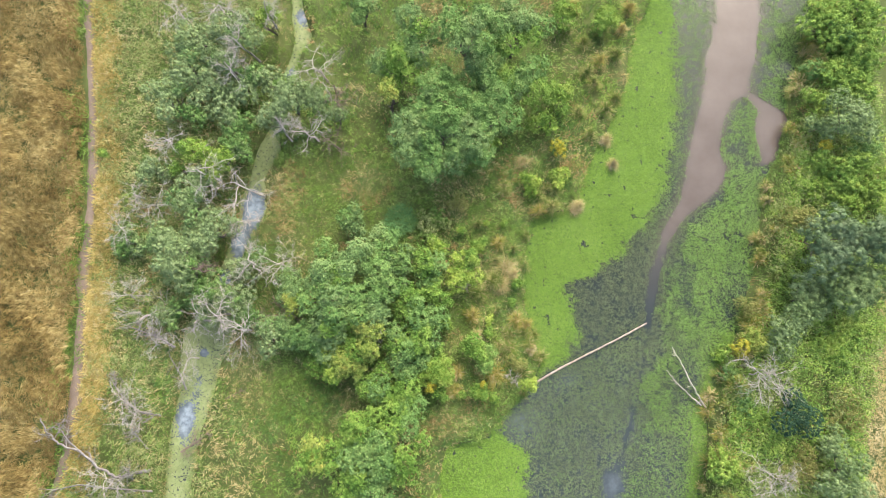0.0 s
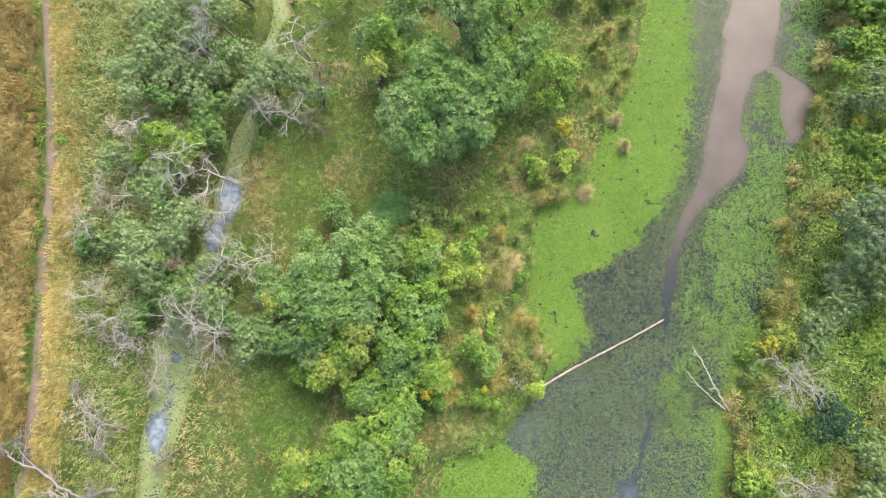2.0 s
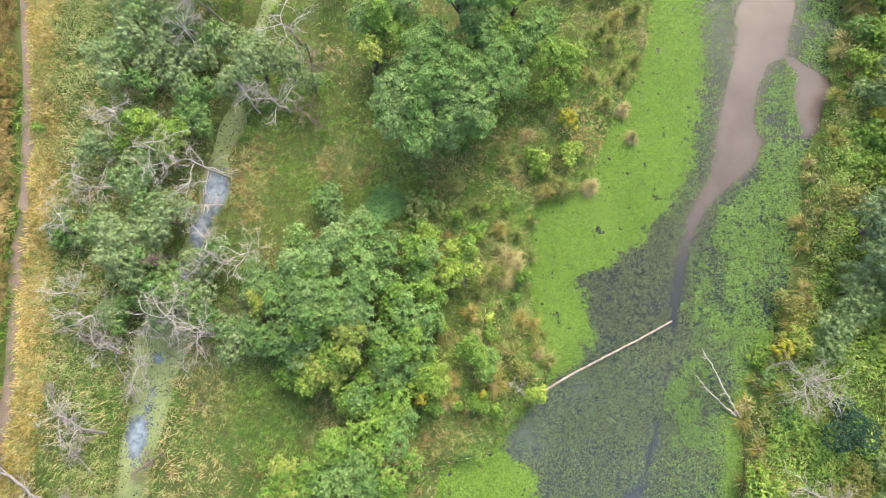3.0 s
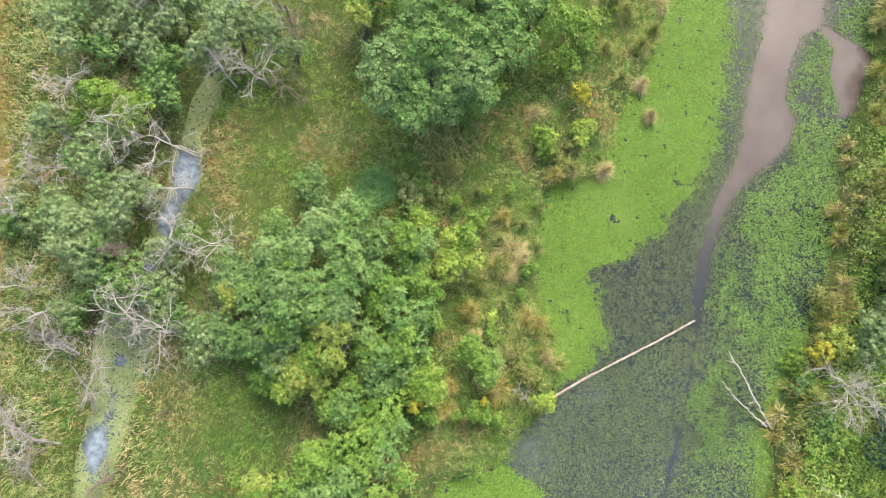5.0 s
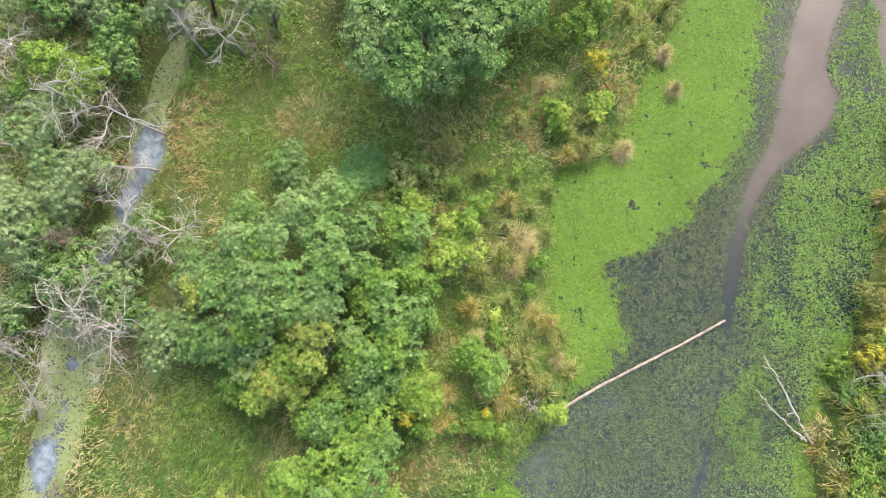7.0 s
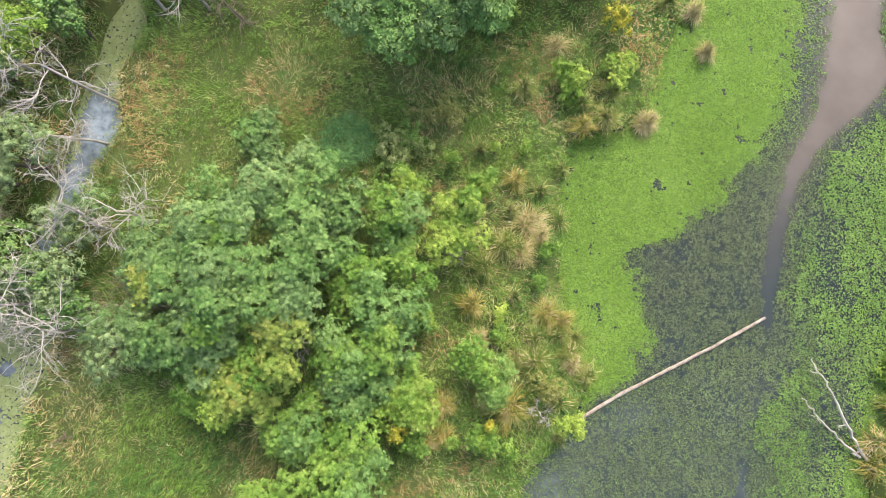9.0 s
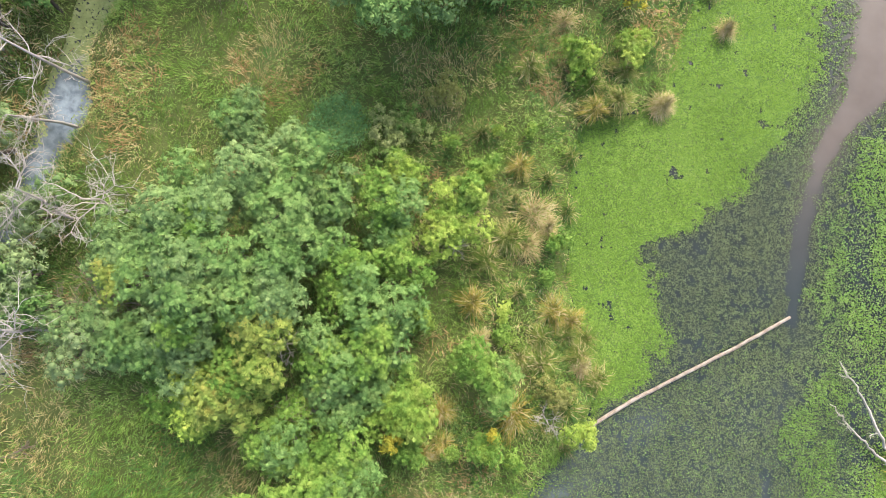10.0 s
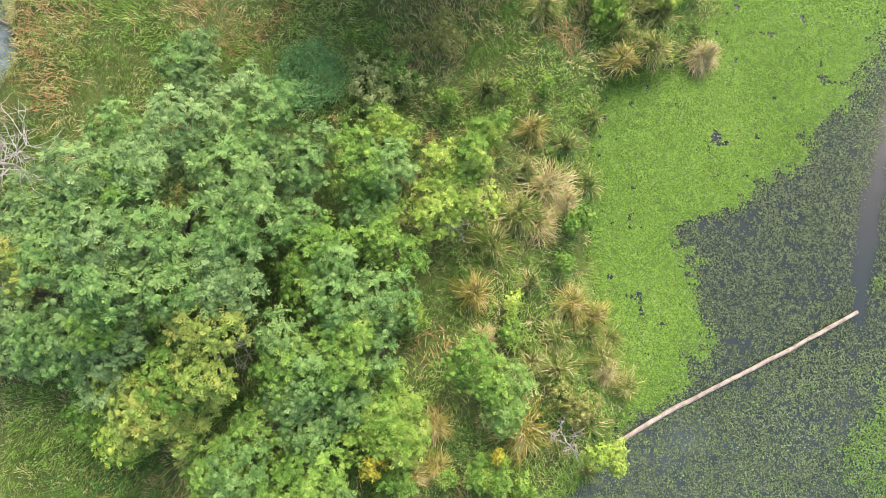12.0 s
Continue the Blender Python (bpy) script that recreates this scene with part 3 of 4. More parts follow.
def keep_olive(x, y):
    a, b = pond_zones(x, y)
    lower = smooth(9.0, 4.0, y)
    return a * (1 - 0.7 * b) * (0.5 + 0.5 * lower) * (1 - 0.5 * east_side(x, y) * smooth(-1.0, 1.0, y)) * smooth(0.22, 0.52, 0.8 * patchy(x, y, 0.11, 19, 2) + 0.2 * patchy(x, y, 1.1, 29))



PLO, PHI = (-1, -11.5), (21, 20.5)
v, f = sheet(np.arange(PLO[0], PHI[0], 0.07), np.arange(PLO[1], PHI[1], 0.07), lambda x, y: 0.006 + 0.016 * patchy(x, y, 0.12, 25, 2))
c = v[f].mean(1)
f = f[keep_bright(c[:, 0], c[:, 1], False) > 0.4]
used, back = np.unique(f, return_inverse=True)
stuff("floating_mat_underlayer", v[used], back.reshape(f.shape), MAT_BASE, "matted green stems under the bright floating leaves", "water plants")
pads("bright_floating_mat", MAT_LEAF, keep_bright, 1500000, PLO, PHI, (0.012, 0.024), 201, "dense mat of bright green floating leaves", 0.04, 4, 0.28)
pads("green_floating_leaves", PAD_LEAF, keep_green, 1100000, PLO, PHI, (0.011, 0.023), 202, "mid-green floating leaves with dark water between", 0.06, 4, 0.3)
pads("olive_floating_leaves", OLIVE_PAD, keep_olive, 1080000, PLO, PHI, (0.0095, 0.0215), 203, "sparse olive floating leaves on dark water", 0.03, 4)
pads("pale_duckweed", SCUM, lambda x, y: (pool_depth(x, y) > -0.15) * (1 - smooth(0.15, 0.6, pool_sky_film(x, y) + 0.5 * (patchy(x, y, 0.5, 23) - 0.5))) * (0.6 + 0.4 * smooth(0.2, 0.4, patchy(x, y, 1.2, 24))),
     290000, (-16, -11.5), (-7, 20), (0.025, 0.05), 204, "pale green duckweed skin on the stagnant pool", 0.015, 4, 0.05)


# ---- plants ----
def sprays(rng, tips, axes, count, size, leaf, wide, shaggy=0.5, core=0.8):
    """Domed sprays of leaves at shoot tips: an inner mass of leafage, and leaflets that lie over it like scales."""
    n = len(tips)
    helper = np.where(np.abs(axes[:, 2:]) > 0.9, np.array([[1.0, 0, 0]]), np.array([[0, 0, 1.0]]))
    u = unit(np.cross(axes, helper))[:, None]
    w = np.cross(axes, u[:, 0])[:, None]
    ax = axes[:, None]
    big = size * rng.uniform(0.75, 1.3, (n, 1, 1))

    def spread(up, ang):
        flat = np.sqrt(np.clip(1 - up * up, 0, 1))
        radial = np.cos(ang)[..., None] * u + np.sin(ang)[..., None] * w
        return flat[..., None] * radial + up[..., None] * ax, unit(up[..., None] * radial - flat[..., None] * ax)

    k = (np.arange(count) + 0.5) / count
    ang = np.arange(count) * 2.39996 + rng.uniform(0, 6.283, (n, 1)) + rng.normal(0, 0.3, (n, count))
    up = np.clip(1 - 1.25 * k + rng.normal(0, 0.1, (n, count)), -0.4, 1)
    out, down = spread(up, ang)
    base = (tips[:, None] + out * big * rng.uniform(0.55, 1.05, (n, count, 1))).reshape(-1, 3)
    out, m = out.reshape(-1, 3), n * count
    way = unit(out * 0.4 + down.reshape(-1, 3) * 0.5 + rng.normal(0, shaggy, (m, 3)))
    base -= way * leaf * 0.45
    side = unit(np.cross(way, out) + rng.normal(0, 0.25, (m, 3)))
    v, f = blades(base, way, leaf * rng.uniform(0.75, 1.25, m), wide * rng.uniform(0.8, 1.2, m), 0.03, side)
    kinds = np.tile(np.repeat(np.arange(n), count), 2)
    if core:
        ring = np.arange(6) * 1.0472
        cu = np.concatenate([[1.0], np.full(6, 0.62), np.full(6, -0.25)])
        ca = np.concatenate([[0.0], ring, ring + 0.52])
        o, _ = spread(np.tile(cu, (n, 1)), np.tile(ca, (n, 1)) + rng.uniform(0, 6.28, (n, 1)))
        cv = tips[:, None] + o * big * core * rng.uniform(0.8, 1.1, (n, 13, 1)) * np.where(cu > 0.9, 0.7, np.where(cu > 0, 0.88, 1.0))[None, :, None]
        t = []
        for q in range(6):
            r = (q + 1) % 6
            t += [(0, 1 + q, 1 + r), (1 + q, 7 + q, 1 + r), (1 + r, 7 + q, 7 + r)]
        cf = (np.array(t)[None] + 13 * np.arange(n)[:, None, None]).reshape(-1, 3)
        f = np.concatenate([f, cf + len(v)])
        v = np.concatenate([v, cv.reshape(-1, 3)])
        kinds = np.concatenate([kinds, np.repeat(np.arange(n), 18)])
    return v, f, kinds


def rosettes(rng, tips, axes, fronds, pairs, size, leaf, wide, core=0.5):
    """Shoot tips with a whorl of feathered leaves, each a rib with paired leaflets, over a small inner mass of leafage."""
    n = len(tips)
    helper = np.where(np.abs(axes[:, 2:]) > 0.9, np.array([[1.0, 0, 0]]), np.array([[0, 0, 1.0]]))
    u = unit(np.cross(axes, helper))[:, None]
    w = np.cross(axes, u[:, 0])[:, None]
    ax = axes[:, None]
    big = size * rng.uniform(0.75, 1.3, (n, 1, 1)) * rng.uniform(0.8, 1.15, (n, fronds, 1))
    ang = (np.arange(fronds) * 2.39996 + rng.uniform(0, 6.283, (n, 1)) + rng.normal(0, 0.2, (n, fronds)))[..., None]
    el = (np.linspace(1.0, -0.3, fronds) + rng.normal(0, 0.18, (n, fronds)))[..., None]
    way = np.cos(el) * (np.cos(ang) * u + np.sin(ang) * w) + np.sin(el) * ax
    side = unit(np.cross(way, np.broadcast_to(ax, way.shape)))
    face = np.cross(side, way)
    bases, ways, sides = [], [], []
    for k in range(pairs * 2 + 1):
        t = 1.0 if k == pairs * 2 else 0.35 + 0.6 * (k // 2) / max(pairs - 1, 1)
        turn = 0.0 if k == pairs * 2 else (1 if k % 2 else -1)
        base = tips[:, None] + way * big * t - ax * big * 0.3 * t * t
        d = unit(way * (1.0 if turn == 0 else 0.55) + side * 0.85 * turn + rng.normal(0, 0.12, way.shape) - ax * 0.12)
        bases.append(base)
        ways.append(d)
        sides.append(unit(np.cross(d, face) + rng.normal(0, 0.12, way.shape)))
    base, d, sd = (np.stack(q, 2).reshape(-1, 3) for q in (bases, ways, sides))
    m = len(base)
    v, f = blades(base, d, leaf * rng.uniform(0.75, 1.2, m), wide * rng.uniform(0.8, 1.2, m), 0.04, sd)
    kinds = np.tile(np.repeat(np.arange(n), fronds * (pairs * 2 + 1)), 2)
    ring = np.arange(6) * 1.0472
    cu = np.concatenate([[1.0], np.full(6, 0.5), np.full(6, -0.35)])
    ca = np.concatenate([[0.0], ring, ring + 0.52])[None] + rng.uniform(0, 6.28, (n, 1))
    flat = np.sqrt(1 - cu * cu)[None, :, None]
    o = flat * (np.cos(ca)[..., None] * u + np.sin(ca)[..., None] * w) + cu[None, :, None] * ax
    cv = tips[:, None] - ax * size * 0.25 + o * size * core * rng.uniform(0.75, 1.15, (n, 13, 1)) * np.where(cu > 0.9, 0.6, 1.0)[None, :, None]
    t = []
    for q in range(6):
        r = (q + 1) % 6
        t += [(0, 1 + q, 1 + r), (1 + q, 7 + q, 1 + r), (1 + r, 7 + q, 7 + r)]
    cf = (np.array(t)[None] + 13 * np.arange(n)[:, None, None]).reshape(-1, 3)
    return np.concatenate([v, cv.reshape(-1, 3)]), np.concatenate([f, cf + len(v)]), np.concatenate([kinds, np.repeat(np.arange(n), 18)])


# leaflets to a spray (or fronds and their pairs of leaflets), its radius, the leaflet's length and width, sprays to a square metre
ASH_STYLE = dict(fronds=8, pairs=4, size=0.16, leaf=0.062, wide=0.029, dens=10.8)
FAR_ASH_STYLE = dict(fronds=7, pairs=2, size=0.17, leaf=0.105, wide=0.05, dens=8.5)
BUSH_STYLE = dict(count=34, size=0.12, leaf=0.08, wide=0.042, dens=16.0)
FAR_BUSH_STYLE = dict(count=28, size=0.16, leaf=0.11, wide=0.055, dens=10.0)
WILLOW_STYLE = dict(fronds=6, pairs=3, size=0.2, leaf=0.085, wide=0.028, dens=8.5)
PINE_STYLE = dict(count=46, size=0.24, leaf=0.17, wide=0.034, dens=6.0)
FINE_STYLE = dict(count=24, size=0.08, leaf=0.06, wide=0.03, dens=34.0)


def lobes_of(rng, r, h, low):
    """Round masses of foliage that make up a crown: centre and radius, about the trunk's foot."""
    n = int(np.clip(round(3.0 * r * r), 4, 60))
    i = np.arange(n)
    rr = r * 0.82 * np.sqrt((i + 0.4) / n) * rng.uniform(0.85, 1.1, n)
    a = i * 2.399 + rng.uniform(0, 6.28) + rng.normal(0, 0.2, n)
    space = r * math.sqrt(math.pi / n)
    rr[0] = 0.0
    rl = space * rng.uniform(0.45, 0.78, n)
    top = low + (h - low) * (0.45 + 0.55 * np.sqrt(np.clip(1 - (rr / (r * 1.08)) ** 2, 0, 1))) * rng.uniform(0.82, 1.06, n)
    return np.stack([rr * np.cos(a), rr * np.sin(a), np.maximum(top - rl, 0.3 * rl)], 1), rl


def plant(name, x, y, r, h, mats, style, label, category, group="", low=None, bark=None, seed=1, weights=None, dens=1.0):
    """A tree or bush with a trunk, limbs to its foliage masses and a leafy crown of many sprays."""
    rng = np.random.default_rng(seed)
    root = tagged(new(name), label, category, group)
    z0 = float(ground_z(np.array([x]), np.array([y]))[0]) - 0.03
    root.location = (x, y, max(z0, -0.3))
    low = h * 0.3 if low is None else low
    c, rl = lobes_of(rng, max(r - 0.1, 0.55 * r), h - 0.1, low)
    tips, axes, kinds = [], [], []
    mats = mats if isinstance(mats, (list, tuple)) else [mats]
    if not (-9.5 < x < 7 and -7.5 < y < 8):
        style = FAR_ASH_STYLE if style is ASH_STYLE else FAR_BUSH_STYLE if style is BUSH_STYLE else style
    for ci, ri in zip(c, rl):
        m = max(5, int(style["dens"] * dens * 4 * math.pi * ri * ri))
        k = np.arange(m) + 0.5
        zz = 1 - 2 * k / m + rng.normal(0, 0.04, m)
        aa = k * 2.39996 + rng.normal(0, 0.15, m) + rng.uniform(0, 6.28)
        zz = np.clip(zz, -1, 1)
        d = np.stack([np.sqrt(1 - zz * zz) * np.cos(aa), np.sqrt(1 - zz * zz) * np.sin(aa), zz], 1)
        d = d[d[:, 2] > -0.2]
        rad = ri * rng.uniform(0.65, 1.15, (len(d), 1))
        tips.append(ci + d * rad * (1, 1, 0.85))
        axes.append(unit(d + (0, 0, 0.35)))
        kinds.append(np.full(len(d), rng.choice(len(mats), p=weights)))
    tips, axes, kinds = np.concatenate(tips), np.concatenate(axes), np.concatenate(kinds)
    tips[:, 2] = np.maximum(tips[:, 2], 0.08)
    if "fronds" in style:
        v, f, spray = rosettes(rng, tips, axes, style["fronds"], style["pairs"], style["size"], style["leaf"], style["wide"])
    else:
        v, f, spray = sprays(rng, tips, axes, style["count"], style["size"], style["leaf"], style["wide"], 0.4, 0.56)
    part("crown" if h > 2.2 else "foliage", v, f, mats, root, index=kinds[spray])
    bark = bark or BARK
    tr = 0.018 * h + 0.025 * r
    top = np.array([rng.normal(0, 0.08 * h), rng.normal(0, 0.08 * h), h * 0.62])
    pts = np.array([[0, 0, -0.25], [0, 0, 0.1], top * 0.35 + rng.normal(0, 0.03 * h, 3) * (1, 1, 0), top * 0.7, top])
    v, f = tube(pts, tr * np.array([1.25, 1.0, 0.8, 0.55, 0.25]), 7)
    part("trunk" if h > 2.2 else "stem", v, f, bark, root, soft=True)
    pick = np.argsort(-rl)[: (9 if h > 2.2 else 3)]
    for q in pick:
        s = rng.uniform(0.25, 0.6)
        b = top * s
        e = c[q] * (1, 1, 0.95)
        mid = (b + e) / 2 + (0, 0, -0.1 * h) + rng.normal(0, 0.05 * h, 3)
        mid[2] = max(mid[2], 0.1)
        v, f = tube([b, (b + mid) / 2, mid, (mid + e) / 2, e], tr * np.array([0.5, 0.42, 0.32, 0.22, 0.1]), 5)
        part("limb", v, f, bark, root, soft=True)
    return root


# foot, radius of the crown, height
ASH = [(-4.76, 1.07, 2.52, 4.0), (-0.4, 9.68, 2.67, 4.4), (0.84, 14.27, 1.65, 5.0)]
# the grove round the big ash: dull, bluish crowns
ASH_BLUISH = [(-3.4, 3.23, 1.55, 2.8), (-5.01, 4.97, 0.92, 1.7), (-2.6, 2.89, 0.95, 2.3), (-5.94, 2.53, 1.09, 2.8), (-7.52, 1.33, 1.06, 2.4), (-6.06, -0.92, 1.5, 2.7), (-7.62, -0.9, 1.03, 2.0)]
# fresh green crowns east and south of it
ASH_GREEN = [(-6.04, -2.42, 0.91, 1.9), (-1.9, 0.97, 1.16, 2.6), (-1.04, 2.74, 1.01, 2.2), (-0.56, 1.31, 0.85, 2.0), (-1.1, -0.55, 1.15, 2.7), (-3.16, -3.43, 1.13, 2.3), (-1.65, -3.57, 1.06, 2.4), (-2.71, -6.04, 2.28, 3.0), (-4.51, -6.7, 1.49, 2.6), (-3.45, -8.25, 1.43, 2.6)]
ASH_DEEP = [(-2.31, -1.27, 0.98, 2.7), (-1.35, -1.82, 0.91, 2.0), (-0.55, -1.08, 0.72, 2.1)]
ASH_LIME = [(-0.58, 3.75, 0.62, 1.7), (0.73, 2.42, 1.03, 2.0), (1.2, 3.23, 0.55, 1.8), (0.02, -0.06, 0.38, 1.2), (-0.49, -2.61, 0.85, 1.9), (-2.04, -2.88, 0.49, 1.7)]
# the northern grove
ASH_NORTH = [(-1.76, 14.68, 1.15, 4.2), (3.14, 14.91, 1.3, 4.4), (3.66, 12.5, 1.15, 4.0), (1.97, 10.73, 1.23, 4.2), (-2.89, 13.19, 1.11, 3.6), (-5.09, 16.38, 0.71, 2.6), (1.6, 12.6, 1.0, 4.0)]
YELLOW_LOBE = [(-3.85, -0.5, 1.2, 3.7), (-4.25, -1.7, 1.0, 3.2), (-4.9, -2.45, 1.05, 2.7), (-7.72, 0.5, 0.59, 2.4), (-3.33, 11.41, 0.67, 3.6), (-6.22, -6.85, 0.92, 2.6)]
WILLOW = [(-13.82, 14.47, 1.41, 3.0), (-14.25, 12.71, 1.47, 3.0), (-14.92, 11.04, 1.36, 2.8), (-11.53, 14.93, 1.41, 3.2), (-8.56, 11.14, 1.18, 3.2), (-9.48, 10.31, 0.97, 2.8), (-7.21, 11.38, 0.86, 2.6), (-13.49, 5.48, 1.36, 2.8), (-14.05, 3.1, 1.27, 3.0), (-12.06, 4.21, 1.28, 2.8), (-8.77, -0.97, 1.16, 2.2), (-15.77, 7.37, 0.87, 2.0), (-6.17, 10.6, 0.64, 2.2), (-10.34, 2.43, 1.01, 2.2), (-12.2, 13.3, 1.25, 2.6), (-10.9, 11.95, 0.97, 2.4), (-13.0, 11.85, 1.1, 2.4), (-12.1, 10.95, 1.1, 2.2), (-12.75, 3.55, 1.1, 2.6), (-15.0, 3.75, 0.95, 2.2), (-13.05, 6.6, 0.9, 2.4)]
EAST_WILLOW = [(20.82, 11.21, 1.56, 2.8), (19.58, 11.0, 0.88, 1.8), (18.39, 1.77, 1.45, 2.2), (17.56, 0.03, 1.22, 2.0), (19.84, -6.67, 1.58, 2.4), (19.72, -5.27, 0.89, 1.2)]
GREEN_BUSH = [(-13.8, 10.43, 0.98, 2.4), (-10.14, 12.37, 0.97, 2.6), (-11.53, 9.63, 1.16, 2.2), (-11.14, 8.56, 0.81, 2.2), (-12.12, 0.88, 1.47, 3.0), (-13.3, 1.99, 1.02, 2.8), (-10.72, 0.67, 1.09, 2.4), (-9.89, -0.15, 0.87, 2.0), (-16.82, 3.46, 1.0, 1.4), (-14.34, -0.32, 0.89, 1.4)]
EAST_BUSH = [(20.33, 16.91, 1.57, 2.6), (21.96, 15.92, 1.28, 2.8), (21.89, 13.78, 1.21, 2.2), (20.49, 14.35, 0.99, 1.8), (20.63, 8.88, 1.21, 2.4), (21.82, 9.23, 0.98, 2.4), (19.27, 8.53, 0.96, 1.0), (15.62, -3.94, 1.08, 0.9), (22.35, 17.53, 0.99, 2.8), (15.13, -2.25, 0.66, 0.8), (-19.14, 8.41, 0.3, 0.7)]
BRIGHT_BUSH = [(-13.69, 8.37, 0.69, 2.6), (-12.3, 7.86, 0.97, 2.8), (-14.42, 7.41, 0.46, 2.0), (-8.81, 11.97, 0.57, 3.0), (-10.09, 15.73, 0.69, 2.6), (5.57, 12.38, 0.99, 1.8), (4.85, 10.82, 0.82, 1.6), (4.29, 7.55, 0.71, 1.1), (5.8, 7.79, 0.71, 1.1), (2.19, 9.6, 0.53, 0.9), (5.97, 16.93, 0.88, 1.8), (8.19, 16.78, 0.82, 1.5)]
EAST_LIME = [(19.7, 12.64, 0.83, 1.1), (22.35, 7.74, 1.18, 1.6), (20.33, 7.59, 1.13, 1.2), (21.23, 6.82, 1.24, 1.4), (17.97, -2.85, 0.48, 0.9), (14.79, -1.25, 0.66, 1.0), (14.42, -6.99, 1.01, 1.2), (20.09, -0.76, 1.35, 0.9), (21.29, -0.13, 1.2, 0.9), (19.29, 7.77, 0.9, 0.9)]
YELLOW_BUSH = [(5.83, 9.46, 0.56, 1.2), (19.9, 10.04, 0.44, 1.4), (15.65, -0.47, 0.88, 1.7)]
PINE = [(19.13, 4.58, 1.85, 3.6), (21.16, 4.78, 1.46, 3.8), (20.53, 2.4, 1.42, 3.0)]
DARK_CONIFER = [(17.67, -3.9, 1.27, 2.2)]
SAPLING = [(1.85, -1.65, 0.95, 1.9), (-0.25, -2.6, 0.88, 1.9), (1.9, -3.62, 0.48, 1.2), (0.07, -0.25, 0.41, 0.9), (3.52, 1.11, 0.28, 0.7), (3.76, 2.09, 0.43, 0.9), (1.32, 3.13, 0.56, 2.0), (1.71, 4.12, 0.5, 1.2), (0.69, 4.79, 0.31, 0.8), (2.99, 5.27, 0.26, 0.7), (-0.1, -3.69, 0.5, 1.2), (2.73, -3.88, 0.33, 0.9), (1.47, 3.97, 0.33, 0.9), (1.0, -3.74, 0.28, 0.7), (2.27, -0.54, 0.38, 0.8)]
YELLOW_SAPLING = [(4.53, -3.04, 0.52, 1.5), (-0.59, -3.39, 0.3, 1.5), (2.12, -3.17, 0.2, 1.2), (2.31, 0.06, 0.31, 0.8), (2.04, 5.25, 0.18, 0.6)]
TAN_BUSH = [(3.88, -2.04, 0.61, 1.1), (0.52, 6.26, 0.58, 1.2), (18.62, 6.15, 1.01, 1.2), (16.07, 1.28, 0.78, 0.9), (18.25, -6.57, 1.19, 1.2), (20.63, -3.91, 1.2, 0.7)]
BRAMBLE = [(-0.95, 4.75, 0.85, 0.9), (-0.7, 4.1, 0.6, 0.8), (-0.4, 5.35, 0.65, 0.8), (-1.15, 5.5, 0.5, 0.7)]
SEDGE = [(2.43, 2.23, 0.63, 0.7), (1.85, 1.5, 0.58, 0.6), (3.43, -0.57, 0.47, 0.6), (3.45, -1.28, 0.58, 0.6), (5.09, -1.73, 0.53, 0.6), (4.49, -1.05, 0.45, 0.5), (2.42, -1.96, 0.4, 0.5), (5.55, 6.4, 0.58, 0.6), (5.69, 7.27, 0.55, 0.6), (4.72, 6.79, 0.47, 0.6), (2.91, 7.28, 0.47, 0.6), (4.15, -0.48, 0.4, 0.5), (2.86, -1.18, 0.45, 0.5), (4.75, -0.59, 0.4, 0.5), (7.78, 13.36, 0.54, 0.7), (8.48, 11.91, 0.54, 0.7), (7.4, 14.07, 0.51, 0.7), (8.98, 12.58, 0.51, 0.7), (6.92, 11.69, 0.48, 0.6), (7.55, 10.42, 0.48, 0.6), (7.14, 15.67, 0.51, 0.7), (8.15, 16.31, 0.51, 0.7), (9.04, 15.06, 0.48, 0.7)]
GOLD_SEDGE = [(1.47, 0.32, 0.53, 0.7), (3.74, 0.16, 0.55, 0.6), (4.28, -0.08, 0.47, 0.6), (2.7, -2.65, 0.69, 0.7), (0.73, -2.66, 0.47, 0.5), (0.77, -3.59, 0.42, 0.5), (0.17, -3.74, 0.47, 0.5), (1.57, 3.96, 0.45, 0.5), (4.87, 6.08, 0.47, 0.5), (2.71, 4.29, 0.45, 0.5)]
STRAW_TUFT = [(6.87, 6.49, 0.53, 0.5), (3.12, 2.94, 0.66, 0.5), (2.9, 2.05, 0.58, 0.5), (3.56, 2.55, 0.45, 0.5), (4.62, -1.37, 0.4, 0.5), (1.67, -0.71, 0.4, 0.4)]
BANK_SEDGE = [(6.18, 16.31, 0.48, 0.6), (9.74, 17.79, 0.48, 0.7), (9.3, 16.58, 0.45, 0.6), (6.64, 17.85, 0.45, 0.6), (8.09, 14.7, 0.48, 0.6)]
TAN_SEDGE = [(8.98, 8.93, 0.39, 0.6), (8.57, 10.29, 0.48, 0.6), (7.05, 6.44, 0.45, 0.6), (3.95, 8.75, 0.45, 0.5)]
DEAD = [(15.93, -2.14, 1.69, 2.0), (16.32, -7.02, 1.45, 2.0), (-14.67, 8.59, 1.19, 2.8), (-14.44, 15.49, 1.14, 2.8), (-12.12, 15.46, 1.26, 3.4), (-9.8, 15.79, 1.12, 3.2), (-11.57, 12.5, 1.26, 3.4), (-7.12, 12.19, 1.26, 3.4), (-5.94, 11.69, 1.41, 3.2), (-7.51, 9.2, 1.29, 2.6), (-6.29, 8.99, 1.02, 1.8), (-12.61, 6.92, 1.41, 3.2), (-10.88, 6.43, 1.55, 3.0), (-15.7, 5.23, 1.31, 2.0), (-9.82, 2.71, 1.43, 2.6), (-8.5, 2.45, 1.4, 2.2), (-8.3, 0.1, 0.9, 1.6), (-11.24, -0.21, 1.42, 2.8), (-9.83, -0.72, 1.43, 2.6)]
